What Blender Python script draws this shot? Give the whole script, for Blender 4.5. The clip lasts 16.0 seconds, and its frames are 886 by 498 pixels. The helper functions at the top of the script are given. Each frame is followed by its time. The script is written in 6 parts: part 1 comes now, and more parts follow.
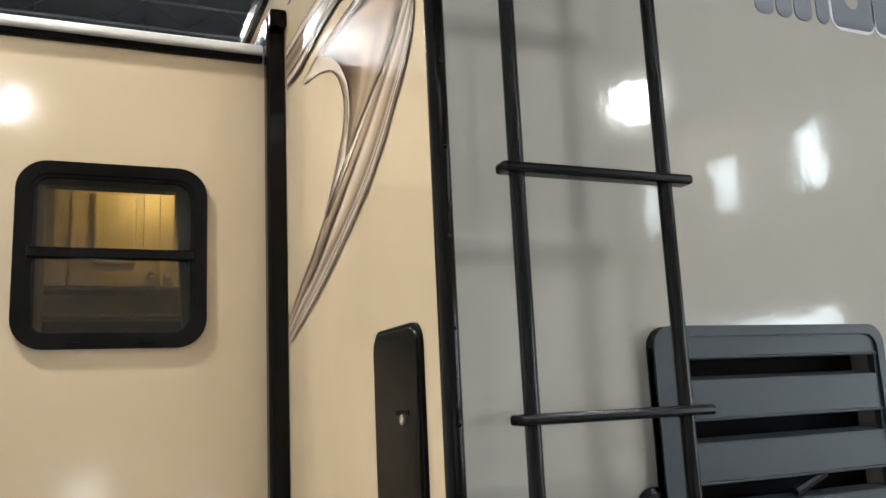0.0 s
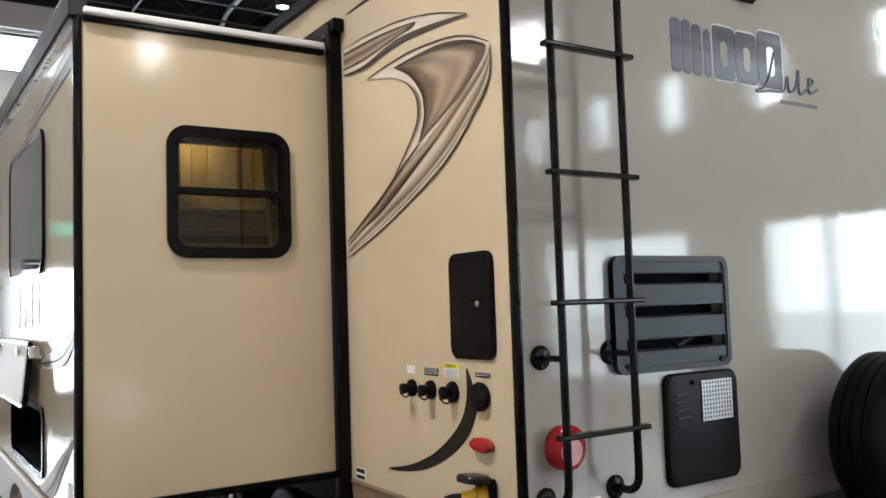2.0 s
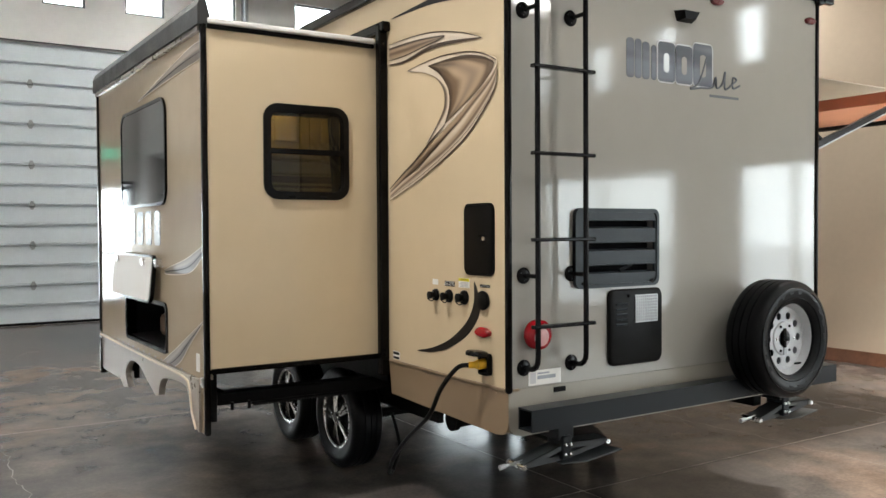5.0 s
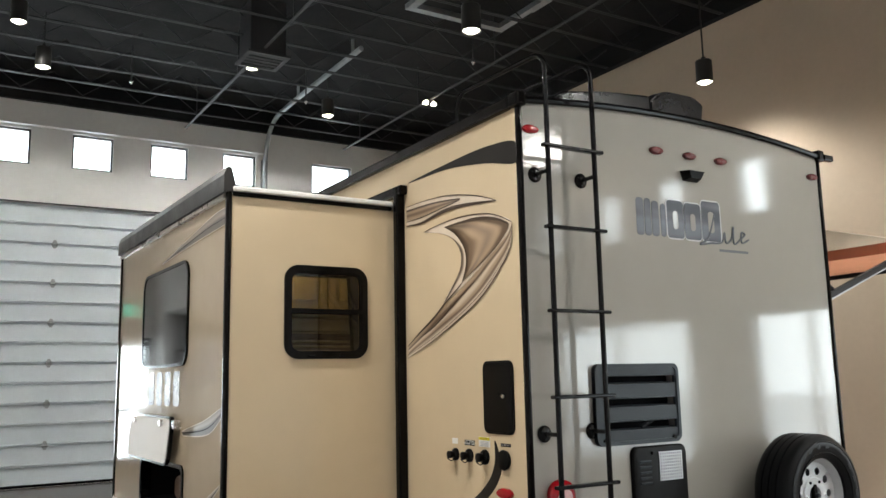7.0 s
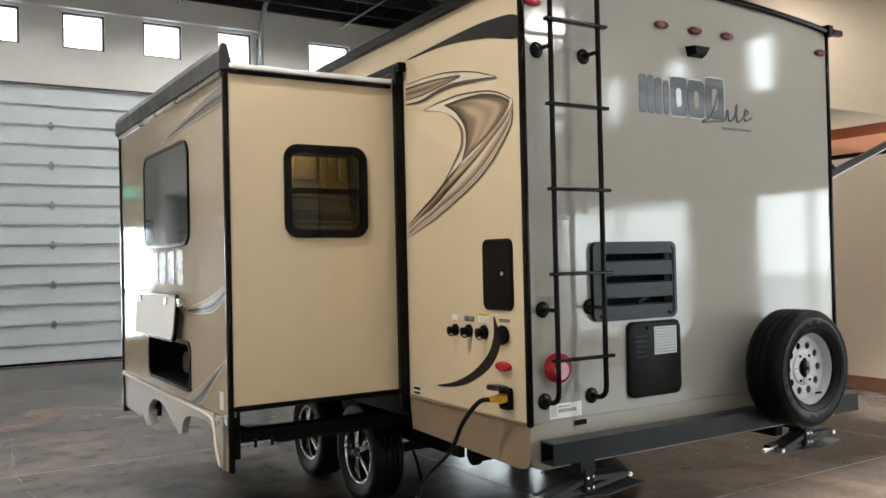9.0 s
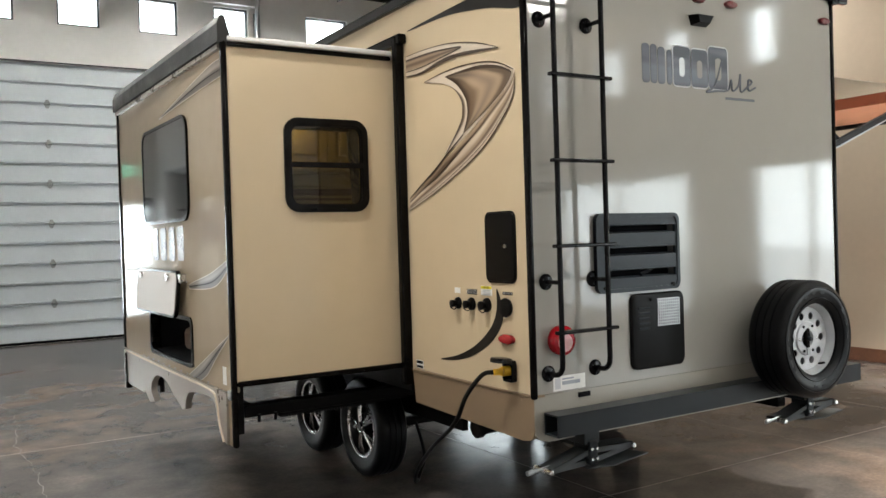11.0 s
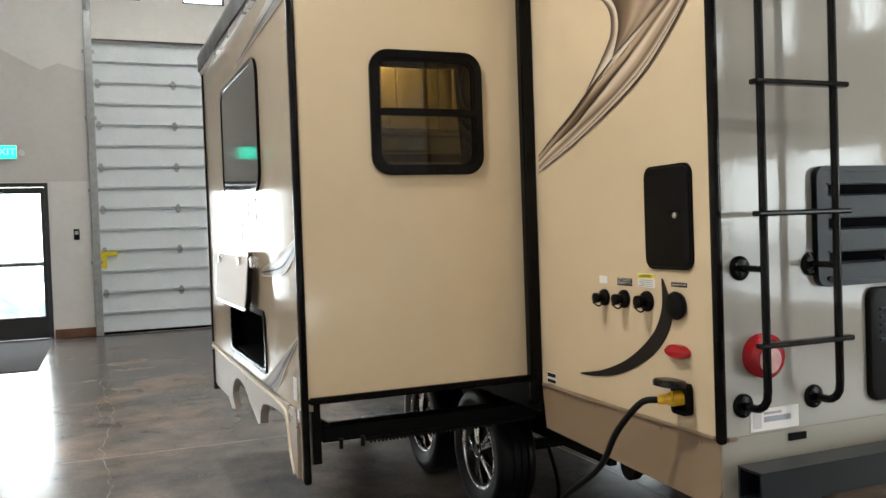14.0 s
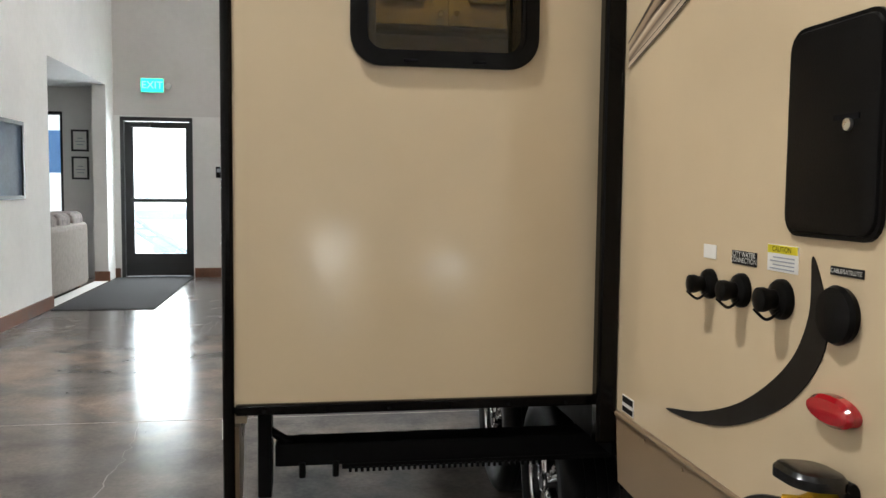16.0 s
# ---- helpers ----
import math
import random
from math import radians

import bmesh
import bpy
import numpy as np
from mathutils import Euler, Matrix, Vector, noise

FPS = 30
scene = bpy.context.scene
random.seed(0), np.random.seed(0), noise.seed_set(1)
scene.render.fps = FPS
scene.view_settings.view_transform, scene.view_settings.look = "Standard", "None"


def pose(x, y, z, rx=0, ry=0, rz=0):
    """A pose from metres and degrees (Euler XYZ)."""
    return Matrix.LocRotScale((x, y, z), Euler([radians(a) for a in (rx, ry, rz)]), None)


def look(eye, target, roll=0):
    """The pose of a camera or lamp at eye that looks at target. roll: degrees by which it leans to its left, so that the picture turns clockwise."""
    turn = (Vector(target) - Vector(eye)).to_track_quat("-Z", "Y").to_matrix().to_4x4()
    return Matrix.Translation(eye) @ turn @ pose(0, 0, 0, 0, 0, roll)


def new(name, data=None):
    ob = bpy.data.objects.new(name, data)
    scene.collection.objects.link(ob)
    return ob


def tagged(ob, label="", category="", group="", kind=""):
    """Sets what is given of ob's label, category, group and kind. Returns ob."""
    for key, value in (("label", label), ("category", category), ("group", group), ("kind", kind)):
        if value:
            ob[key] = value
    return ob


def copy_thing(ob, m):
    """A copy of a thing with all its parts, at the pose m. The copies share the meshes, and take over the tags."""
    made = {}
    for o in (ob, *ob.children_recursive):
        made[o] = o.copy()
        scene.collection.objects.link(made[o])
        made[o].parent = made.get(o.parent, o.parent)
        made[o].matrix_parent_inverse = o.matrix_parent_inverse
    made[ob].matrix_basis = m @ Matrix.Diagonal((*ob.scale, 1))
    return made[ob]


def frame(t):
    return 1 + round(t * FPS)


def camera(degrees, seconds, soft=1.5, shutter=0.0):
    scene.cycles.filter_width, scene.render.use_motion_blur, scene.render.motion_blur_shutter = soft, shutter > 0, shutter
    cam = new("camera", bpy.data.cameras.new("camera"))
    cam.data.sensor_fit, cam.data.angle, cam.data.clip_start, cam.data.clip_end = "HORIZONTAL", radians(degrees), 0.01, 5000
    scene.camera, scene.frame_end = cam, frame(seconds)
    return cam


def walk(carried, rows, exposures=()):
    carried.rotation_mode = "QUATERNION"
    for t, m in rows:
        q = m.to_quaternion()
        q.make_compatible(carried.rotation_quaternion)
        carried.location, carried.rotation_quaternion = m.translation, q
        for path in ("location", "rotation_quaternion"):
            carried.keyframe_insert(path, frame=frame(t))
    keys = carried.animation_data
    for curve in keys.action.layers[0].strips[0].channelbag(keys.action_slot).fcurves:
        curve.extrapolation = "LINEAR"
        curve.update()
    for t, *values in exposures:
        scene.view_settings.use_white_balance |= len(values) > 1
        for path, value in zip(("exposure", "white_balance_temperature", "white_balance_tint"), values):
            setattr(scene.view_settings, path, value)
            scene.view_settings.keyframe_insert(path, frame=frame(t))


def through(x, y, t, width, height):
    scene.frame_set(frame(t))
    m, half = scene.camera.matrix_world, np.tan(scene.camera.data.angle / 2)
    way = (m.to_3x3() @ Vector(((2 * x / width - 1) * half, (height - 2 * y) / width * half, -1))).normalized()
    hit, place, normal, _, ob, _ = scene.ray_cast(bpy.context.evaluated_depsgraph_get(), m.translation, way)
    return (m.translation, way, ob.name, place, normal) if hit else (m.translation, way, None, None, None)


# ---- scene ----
cam = camera(55.9, 16.0)
PATH = [
    (0, (-0.566, -1.3, 1.624), (0.219, 0.504, 1.984), -2.7),
    (0.5, (-0.83, -1.358, 1.609), (0.063, 0.4, 1.946), -1.6),
    (1, (-1.218, -1.568, 1.625), (-0.237, 0.166, 1.805), -1.4),
    (1.5, (-1.423, -1.794, 1.606), (-0.373, -0.097, 1.737), -1.9),
    (2, (-1.627, -2.106, 1.596), (-0.544, -0.43, 1.729), -1.9),
    (2.5, (-1.883, -2.37, 1.55), (-0.804, -0.688, 1.636), -1.9),
    (3, (-2.07, -2.659, 1.557), (-1.002, -0.969, 1.595), -1.4),
    (3.5, (-2.194, -2.907, 1.545), (-1.123, -1.219, 1.468), -0.4),
    (6, (-2.455, -3.238, 1.698), (-1.4, -1.54, 1.752), -0.3),
    (6.5, (-2.461, -3.225, 1.68), (-1.414, -1.543, 1.957), -0.6),
    (7, (-2.46, -3.255, 1.688), (-1.425, -1.571, 1.995), -1.2),
    (7.5, (-2.475, -3.258, 1.681), (-1.436, -1.571, 1.954), -1.5),
    (8, (-2.455, -3.256, 1.676), (-1.413, -1.559, 1.861), -1.3),
    (8.5, (-2.457, -3.253, 1.674), (-1.416, -1.547, 1.753), -1.2),
    (9, (-2.458, -3.256, 1.667), (-1.417, -1.549, 1.695), -1.3),
    (9.5, (-2.461, -3.251, 1.685), (-1.417, -1.545, 1.66), -1.4),
    (12, (-2.461, -3.153, 1.603), (-1.419, -1.446, 1.576), -1.8),
    (12.5, (-2.398, -3.028, 1.587), (-1.352, -1.324, 1.564), -1.7),
    (13, (-2.154, -2.777, 1.599), (-1.143, -1.053, 1.531), -2.0),
    (13.5, (-1.989, -2.488, 1.559), (-1.18, -0.66, 1.511), -1.9),
    (14, (-1.813, -2.164, 1.575), (-1.069, -0.308, 1.528), -2.0),
    (14.5, (-1.563, -1.89, 1.556), (-0.889, -0.008, 1.52), -1.5),
    (15, (-1.328, -1.555, 1.525), (-0.88, 0.393, 1.476), -0.8),
    (15.5, (-1.128, -1.271, 1.525), (-0.759, 0.69, 1.383), -0.6),
    (16, (-0.868, -1.038, 1.487), (-0.548, 0.931, 1.341), 0.6),
]
walk(cam, [(t, look(eye, target, roll)) for t, eye, target, roll in PATH], [(0.0, 0.32, 6250, 10), (0.5, 0.2, 6200, 10), (1.5, 0.02, 6200, 10), (3.5, 0.02, 6400, 10), (6.5, -0.05, 6500, 10), (12.0, -0.06, 6550, 10), (13.5, 0.04, 6650, 10), (15.0, -0.03, 6500, 10), (16.0, -0.05, 6450, 10)])

# ---------------------------------------------------------------- world and light
world = bpy.data.worlds.new("world")
scene.world = world
world.use_nodes = True
wn = world.node_tree.nodes
sky = wn.new("ShaderNodeTexSky")
sky.sky_type, sky.sun_disc = "NISHITA", False
sky.sun_elevation, sky.sun_rotation = radians(28), radians(120)
world.node_tree.links.new(sky.outputs[0], wn["Background"].inputs[0])
wn["Background"].inputs[1].default_value = 0.12

LAMP_W = 238.0          # watts of each hanging lamp
DAY_W = 19.0            # watts per square metre of window on the far wall
SIDE_W = 22.0           # and of the glass on the awning side
WARM = (1.0, 0.978, 0.93)
DAY = (0.93, 0.97, 1.0)


def area_lamp(name, m, w, h, power, color):
    data = bpy.data.lights.new(name, "AREA")
    data.shape, data.size, data.size_y, data.energy, data.color = "RECTANGLE", w, h, power, color
    ob = new(name, data)
    ob.matrix_world = m
    return ob


def spot_lamp(name, place, power, color, size=0.09, angle=128):
    data = bpy.data.lights.new(name, "SPOT")
    data.energy, data.color, data.shadow_soft_size = power, color, size
    data.spot_size, data.spot_blend = radians(angle), 0.25 if angle > 150 else 0.5
    ob = new(name, data)
    ob.location = place
    return ob


# ---------------------------------------------------------------- materials
def ramp_fac(nt, fac, lo, hi):
    n = nt.nodes.new("ShaderNodeMapRange")
    n.inputs[3].default_value, n.inputs[4].default_value = lo, hi
    nt.links.new(fac, n.inputs[0])
    return n.outputs[0]


def pbr(name, base, rough=0.5, metal=0.0, var=0.08, scale=6.0, bump=0.0, bscale=60.0, coat=0.0, rvar=0.08, second=None, spec=0.5):
    """A surface with colour that drifts at two scales, uneven gloss and fine relief."""
    m = bpy.data.materials.new(name)
    m.use_nodes = True
    nt = m.node_tree
    b = nt.nodes["Principled BSDF"]
    co = nt.nodes.new("ShaderNodeTexCoord")
    n1, n2 = nt.nodes.new("ShaderNodeTexNoise"), nt.nodes.new("ShaderNodeTexNoise")
    for n, s in ((n1, scale), (n2, scale * 9.0)):
        n.inputs["Scale"].default_value, n.inputs["Detail"].default_value = s, 5.0
        nt.links.new(co.outputs["Object"], n.inputs["Vector"])
    add = nt.nodes.new("ShaderNodeMath")
    add.operation = "MULTIPLY_ADD"
    nt.links.new(n2.outputs["Fac"], add.inputs[0])
    add.inputs[1].default_value = 0.5
    nt.links.new(n1.outputs["Fac"], add.inputs[2])
    fac = ramp_fac(nt, add.outputs[0], -0.55, 1.15)
    mix = nt.nodes.new("ShaderNodeMix")
    mix.data_type = "RGBA"
    other = second or tuple(c * (1 + 2 * var) for c in base)
    dark = tuple(c * (1 - 2 * var) for c in base) if second is None else base
    mix.inputs["A"].default_value, mix.inputs["B"].default_value = (*dark, 1), (*other, 1)
    nt.links.new(fac, mix.inputs["Factor"])
    nt.links.new(mix.outputs["Result"], b.inputs["Base Color"])
    nt.links.new(ramp_fac(nt, add.outputs[0], max(0.02, rough - 2 * rvar), min(1.0, rough + 2 * rvar)), b.inputs["Roughness"])
    b.inputs["Metallic"].default_value = metal
    b.inputs["Coat Weight"].default_value, b.inputs["Coat Roughness"].default_value = coat, 0.06
    b.inputs["Specular IOR Level"].default_value = spec
    if bump:
        bn, nb = nt.nodes.new("ShaderNodeBump"), nt.nodes.new("ShaderNodeTexNoise")
        nb.inputs["Scale"].default_value = bscale
        nt.links.new(co.outputs["Object"], nb.inputs["Vector"])
        nt.links.new(nb.outputs["Fac"], bn.inputs["Height"])
        bn.inputs["Strength"].default_value, bn.inputs["Distance"].default_value = bump, 0.02
        nt.links.new(bn.outputs["Normal"], b.inputs["Normal"])
    return m


def glow(name, color, strength):
    m = bpy.data.materials.new(name)
    m.use_nodes = True
    b = m.node_tree.nodes["Principled BSDF"]
    b.inputs["Base Color"].default_value = (*color, 1)
    b.inputs["Emission Color"].default_value = (*color, 1)
    b.inputs["Emission Strength"].default_value = strength
    return m


def glass(name, tint, rough=0.02, film=0.045):
    """Thin window glass: a mirror film over a tinted clear sheet."""
    m = bpy.data.materials.new(name)
    m.use_nodes = True
    nt = m.node_tree
    nt.nodes.remove(nt.nodes["Principled BSDF"])
    t, g, mix, lw, pw = (nt.nodes.new("ShaderNode" + k) for k in ("BsdfTransparent", "BsdfGlossy", "MixShader", "LayerWeight", "Math"))
    t.inputs[0].default_value = (*tint, 1)
    g.inputs["Roughness"].default_value = rough
    lw.inputs[0].default_value = 0.5
    pw.operation = "POWER"
    pw.inputs[1].default_value = 4.0
    nt.links.new(lw.outputs["Facing"], pw.inputs[0])
    nt.links.new(ramp_fac(nt, pw.outputs[0], film, 0.9), mix.inputs[0])
    nt.links.new(t.outputs[0], mix.inputs[1])
    nt.links.new(g.outputs[0], mix.inputs[2])
    nt.links.new(mix.outputs[0], nt.nodes["Material Output"].inputs[0])
    return m


def airbrush(name, pale, dark, along, shift=0.0, across=14.0):
    """Printed vinyl with soft streaks drawn out along one direction of the side wall."""
    m = bpy.data.materials.new(name)
    m.use_nodes = True
    nt = m.node_tree
    b = nt.nodes["Principled BSDF"]
    co, mp, nz, rp = (nt.nodes.new("ShaderNode" + k) for k in ("TexCoord", "Mapping", "TexNoise", "ValToRGB"))
    mp.vector_type = "TEXTURE"
    mp.inputs["Rotation"].default_value = (along, 0, 0)
    mp.inputs["Scale"].default_value = (1.0, 1.0 / 1.6, 1.0 / across)
    mp.inputs["Location"].default_value = (shift, 0, 0)
    nz.inputs["Scale"].default_value, nz.inputs["Detail"].default_value = 1.0, 1.5
    nt.links.new(co.outputs["Object"], mp.inputs["Vector"])
    nt.links.new(mp.outputs[0], nz.inputs["Vector"])
    nt.links.new(nz.outputs["Fac"], rp.inputs[0])
    e = rp.color_ramp.elements
    rp.color_ramp.interpolation = "EASE"
    e[0].position, e[0].color = 0.36, (*dark, 1)
    e[1].position, e[1].color = 0.62, (*pale, 1)
    nt.links.new(rp.outputs[0], b.inputs["Base Color"])
    b.inputs["Roughness"].default_value = 0.28
    return m


M = {}
M["tan"] = pbr("tan_fibreglass", (0.605, 0.485, 0.325), 0.085, var=0.02, scale=0.8, bump=0.016, bscale=14, rvar=0.015)
M["grey_panel"] = pbr("champagne_fibreglass", (0.328, 0.315, 0.285), 0.06, var=0.02, scale=0.8, bump=0.018, bscale=24, rvar=0.01, spec=0.45)
# Same tan as the end wall, its shade on this side in the colour.
M["slide_side"] = pbr("tan_gloss_shaded", (0.4, 0.33, 0.24), 0.06, var=0.03, scale=0.8, bump=0.04, bscale=9, rvar=0.03, spec=0.14)
# Wall tan taken darker: the shade low on the body is in the colour.
M["skirt"] = pbr("shaded_tan_skirt", (0.235, 0.165, 0.1), 0.3, var=0.012, scale=0.7, rvar=0.01)
M["rear_skirt"] = pbr("champagne_skirt", (0.31, 0.29, 0.25), 0.16, var=0.015, scale=0.7, rvar=0.01)
M["fender"] = pbr("silver_fender", (0.36, 0.325, 0.285), 0.24, metal=0.5, var=0.06, scale=3)
M["trim"] = pbr("black_trim", (0.003, 0.0027, 0.0024), 0.12, var=0.1, scale=5, spec=0.13, rvar=0.02)
M["gloss_black"] = pbr("gloss_black_cover", (0.006, 0.006, 0.0065), 0.22, var=0.1, spec=0.4, rvar=0.04)
M["black"] = pbr("black_plastic", (0.0042, 0.004, 0.0039), 0.33, var=0.1, scale=9, bump=0.04, bscale=300, spec=0.08, rvar=0.03)
M["vent"] = pbr("slate_plastic", (0.024, 0.031, 0.037), 0.36, spec=0.2, var=0.06, scale=6, bump=0.05, bscale=260, rvar=0.02)
M["wire"] = pbr("bright_wire", (0.5, 0.51, 0.52), 0.35, metal=0.5, var=0.1, scale=40)
M["topper"] = pbr("charcoal_topper", (0.024, 0.023, 0.022), 0.36, var=0.08, spec=0.3)
# Near-black: painted shade inside slots, holes and locker; also plain black parts.
M["slot"] = pbr("slot_shade_and_black", (0.004, 0.004, 0.005), 0.8, spec=0.1)
M["tube"] = pbr("black_powder_coat", (0.005, 0.005, 0.0055), 0.18, var=0.04, scale=3, spec=0.14, rvar=0.008)
M["steel"] = pbr("black_frame_steel", (0.009, 0.0115, 0.014), 0.3, spec=0.18, var=0.04, scale=1, rvar=0.01)
M["jack"] = pbr("grey_jack_paint", (0.035, 0.04, 0.042), 0.4, var=0.1, spec=0.3)
M["under"] = pbr("underbelly", (0.004, 0.004, 0.0043), 0.5, var=0.15, scale=3, spec=0.1)
M["rubber"] = pbr("tyre_rubber", (0.0035, 0.0038, 0.0044), 0.33, var=0.15, scale=8, bump=0.05, bscale=120, spec=0.13, rvar=0.05)
M["white_rim"] = pbr("white_wheel_paint", (0.47, 0.485, 0.5), 0.35, var=0.04, scale=6)
M["alloy"] = pbr("machined_alloy", (0.8, 0.8, 0.8), 0.16, metal=1.0, var=0.05, scale=5)
M["dark_alloy"] = pbr("dark_alloy", (0.016, 0.016, 0.017), 0.22, metal=0.0)
M["rim_black"] = pbr("rim_pocket_black", (0.006, 0.006, 0.0065), 0.5, spec=0.1)
M["chrome"] = pbr("zinc_bolt", (0.7, 0.7, 0.7), 0.18, metal=1.0)
M["red"] = pbr("red_lens", (0.34, 0.006, 0.012), 0.1, var=0.08, scale=14, bump=0.04, bscale=160, coat=0.5, rvar=0.02)
# Pale pink that paints the glare on the red tail light.
M["pink"] = pbr("pale_pink_glare", (0.6, 0.3, 0.29), 0.12, var=0.1, scale=30)
M["dark_red"] = pbr("dull_red_lens", (0.11, 0.012, 0.013), 0.2, var=0.1, scale=20)
M["yellow"] = pbr("yellow_plastic", (0.68, 0.38, 0.015), 0.4, var=0.08, scale=20)
M["tape"] = pbr("lemon_tape", (0.72, 0.6, 0.03), 0.4, var=0.08, scale=20)
M["crack_dust"] = pbr("pale_crack_dust", (0.13, 0.115, 0.105), 0.8, var=0.2, scale=20)
M["cable"] = pbr("black_cable", (0.006, 0.0055, 0.005), 0.35, spec=0.15)
M["hatch_white"] = pbr("hatch_lining", (0.56, 0.54, 0.5), 0.4, var=0.02)
M["paper"] = pbr("white_sticker", (0.74, 0.73, 0.7), 0.45, var=0.03)
M["ink"] = pbr("black_ink", (0.01, 0.01, 0.01), 0.5, spec=0.12)
M["grey_ink"] = pbr("grey_ink", (0.3, 0.32, 0.36), 0.5)
M["yellow_ink"] = pbr("yellow_ink", (0.7, 0.6, 0.02), 0.5)
M["decal_dark"] = pbr("brown_vinyl", (0.011, 0.009, 0.0075), 0.3, var=0.1, scale=3, spec=0.2)
M["decal_pale"] = pbr("cream_vinyl", (0.62, 0.53, 0.42), 0.32, var=0.05, scale=4)
M["decal_line"] = pbr("dark_brown_print", (0.05, 0.032, 0.02), 0.3, var=0.05, scale=3)


def printed(name, across, along, wobble=0.12):
    """Printed vinyl whose tone follows its own shape: stops of (place, colour) across it and (place, tone) along it."""
    m = bpy.data.materials.new(name)
    m.use_nodes = True
    nt = m.node_tree
    b = nt.nodes["Principled BSDF"]
    uv, sp, nz, ad, ra, rl, mx = (nt.nodes.new("ShaderNode" + k) for k in ("UVMap", "SeparateXYZ", "TexNoise", "Math", "ValToRGB", "ValToRGB", "Mix"))
    nt.links.new(uv.outputs[0], sp.inputs[0])
    nz.inputs["Scale"].default_value, nz.inputs["Detail"].default_value = 2.5, 1.0
    nt.links.new(uv.outputs[0], nz.inputs["Vector"])
    ad.operation = "MULTIPLY_ADD"
    nt.links.new(nz.outputs["Fac"], ad.inputs[0])
    ad.inputs[1].default_value = wobble
    nt.links.new(sp.outputs[1], ad.inputs[2])
    nt.links.new(ad.outputs[0], ra.inputs[0])
    nt.links.new(sp.outputs[0], rl.inputs[0])
    for r, stops in ((ra, across), (rl, [(q, (k, k, k)) for q, k in along])):
        r.color_ramp.interpolation = "EASE"
        e = r.color_ramp.elements
        e[0].position, e[0].color = stops[0][0], (*stops[0][1], 1)
        e[1].position, e[1].color = stops[-1][0], (*stops[-1][1], 1)
        for q, c in stops[1:-1]:
            e.new(q).color = (*c, 1)
    mx.data_type, mx.blend_type = "RGBA", "MULTIPLY"
    mx.inputs["Factor"].default_value = 1.0
    nt.links.new(ra.outputs[0], mx.inputs["A"])
    nt.links.new(rl.outputs[0], mx.inputs["B"])
    nt.links.new(mx.outputs["Result"], b.inputs["Base Color"])
    b.inputs["Roughness"].default_value = 0.28
    return m


BROWN, MID, FAWN, CREAM = (0.04, 0.024, 0.014), (0.155, 0.1, 0.063), (0.39, 0.285, 0.19), (0.66, 0.55, 0.42)
M["print_blade"] = printed("shaded_blade_print", [(0.06, BROWN), (0.22, MID), (0.42, FAWN), (0.6, (0.27, 0.2, 0.145)), (0.8, FAWN), (0.97, (0.13, 0.09, 0.06))],
                           [(0.0, 0.22), (0.2, 0.5), (0.42, 1.1), (0.7, 1.0), (1.0, 0.35)])
M["print_grey"] = printed("grey_swoosh_print", [(0.04, (0.17, 0.14, 0.11)), (0.35, (0.3, 0.25, 0.2)), (0.6, (0.08, 0.066, 0.054)), (0.95, (0.12, 0.1, 0.08))], [(0.0, 0.7), (0.5, 1.0), (1.0, 0.9)])
M["print_swoosh"] = printed("shaded_swoosh_print", [(0.05, BROWN), (0.3, FAWN), (0.6, MID), (0.95, FAWN)], [(0.0, 1.0), (0.6, 0.9), (1.0, 0.6)])
M["print_tail"] = printed("streaked_tail_print", [(0.05, (0.5, 0.4, 0.29)), (0.2, FAWN), (0.36, (0.11, 0.07, 0.043)), (0.52, CREAM), (0.7, FAWN), (0.8, MID), (0.97, CREAM)], [(0.0, 0.8), (0.25, 0.95), (0.6, 0.9), (1.0, 1.0)], 0.3)
M["print_edge"] = printed("fading_edge_print", [(0.05, (0.04, 0.025, 0.017)), (0.5, (0.12, 0.085, 0.06)), (0.98, (0.42, 0.34, 0.26))], [(0.0, 1.0), (1.0, 1.0)], 0.05)
M["logo_dark"] = airbrush("slate_vinyl", (0.115, 0.128, 0.16), (0.025, 0.032, 0.045), 0.0, 0.0, 9.0)
M["logo_pale"] = pbr("silver_vinyl", (0.5, 0.5, 0.52), 0.3, var=0.05)
M["logo_slate"] = pbr("faint_slate_vinyl", (0.2, 0.2, 0.2), 0.2, var=0.1)
M["logo_thin"] = pbr("slate_script_vinyl", (0.09, 0.1, 0.12), 0.35, var=0.05)
M["tint"] = glass("tinted_glass", (0.56, 0.5, 0.33), film=0.035)
M["dark_glass"] = pbr("privacy_glass", (0.012, 0.012, 0.013), 0.05, var=0.05, rvar=0.01)
M["clear"] = glass("clear_glass", (0.93, 0.96, 0.96))
M["cabinet"] = pbr("honey_cabinet_wood", (0.3, 0.235, 0.13), 0.4, var=0.15, scale=3)
M["blind"] = pbr("day_shade", (0.3, 0.25, 0.16), 0.7, var=0.08)
M["wall"] = pbr("painted_drywall_grey", (0.7, 0.69, 0.67), 0.85, var=0.03, scale=1.5, bump=0.12, bscale=90)
M["wall_white"] = pbr("painted_drywall_white", (0.8, 0.79, 0.77), 0.85, var=0.03, scale=1.5, bump=0.12, bscale=90)
M["wall_tan"] = pbr("painted_drywall_tan", (0.5, 0.41, 0.31), 0.85, var=0.03, scale=1.5, bump=0.12, bscale=90)
M["peak"] = pbr("grey_accent_paint", (0.58, 0.56, 0.54), 0.85, var=0.03, scale=1.5)
M["wood"] = pbr("red_brown_baseboard", (0.13, 0.055, 0.028), 0.4, var=0.2, scale=4)
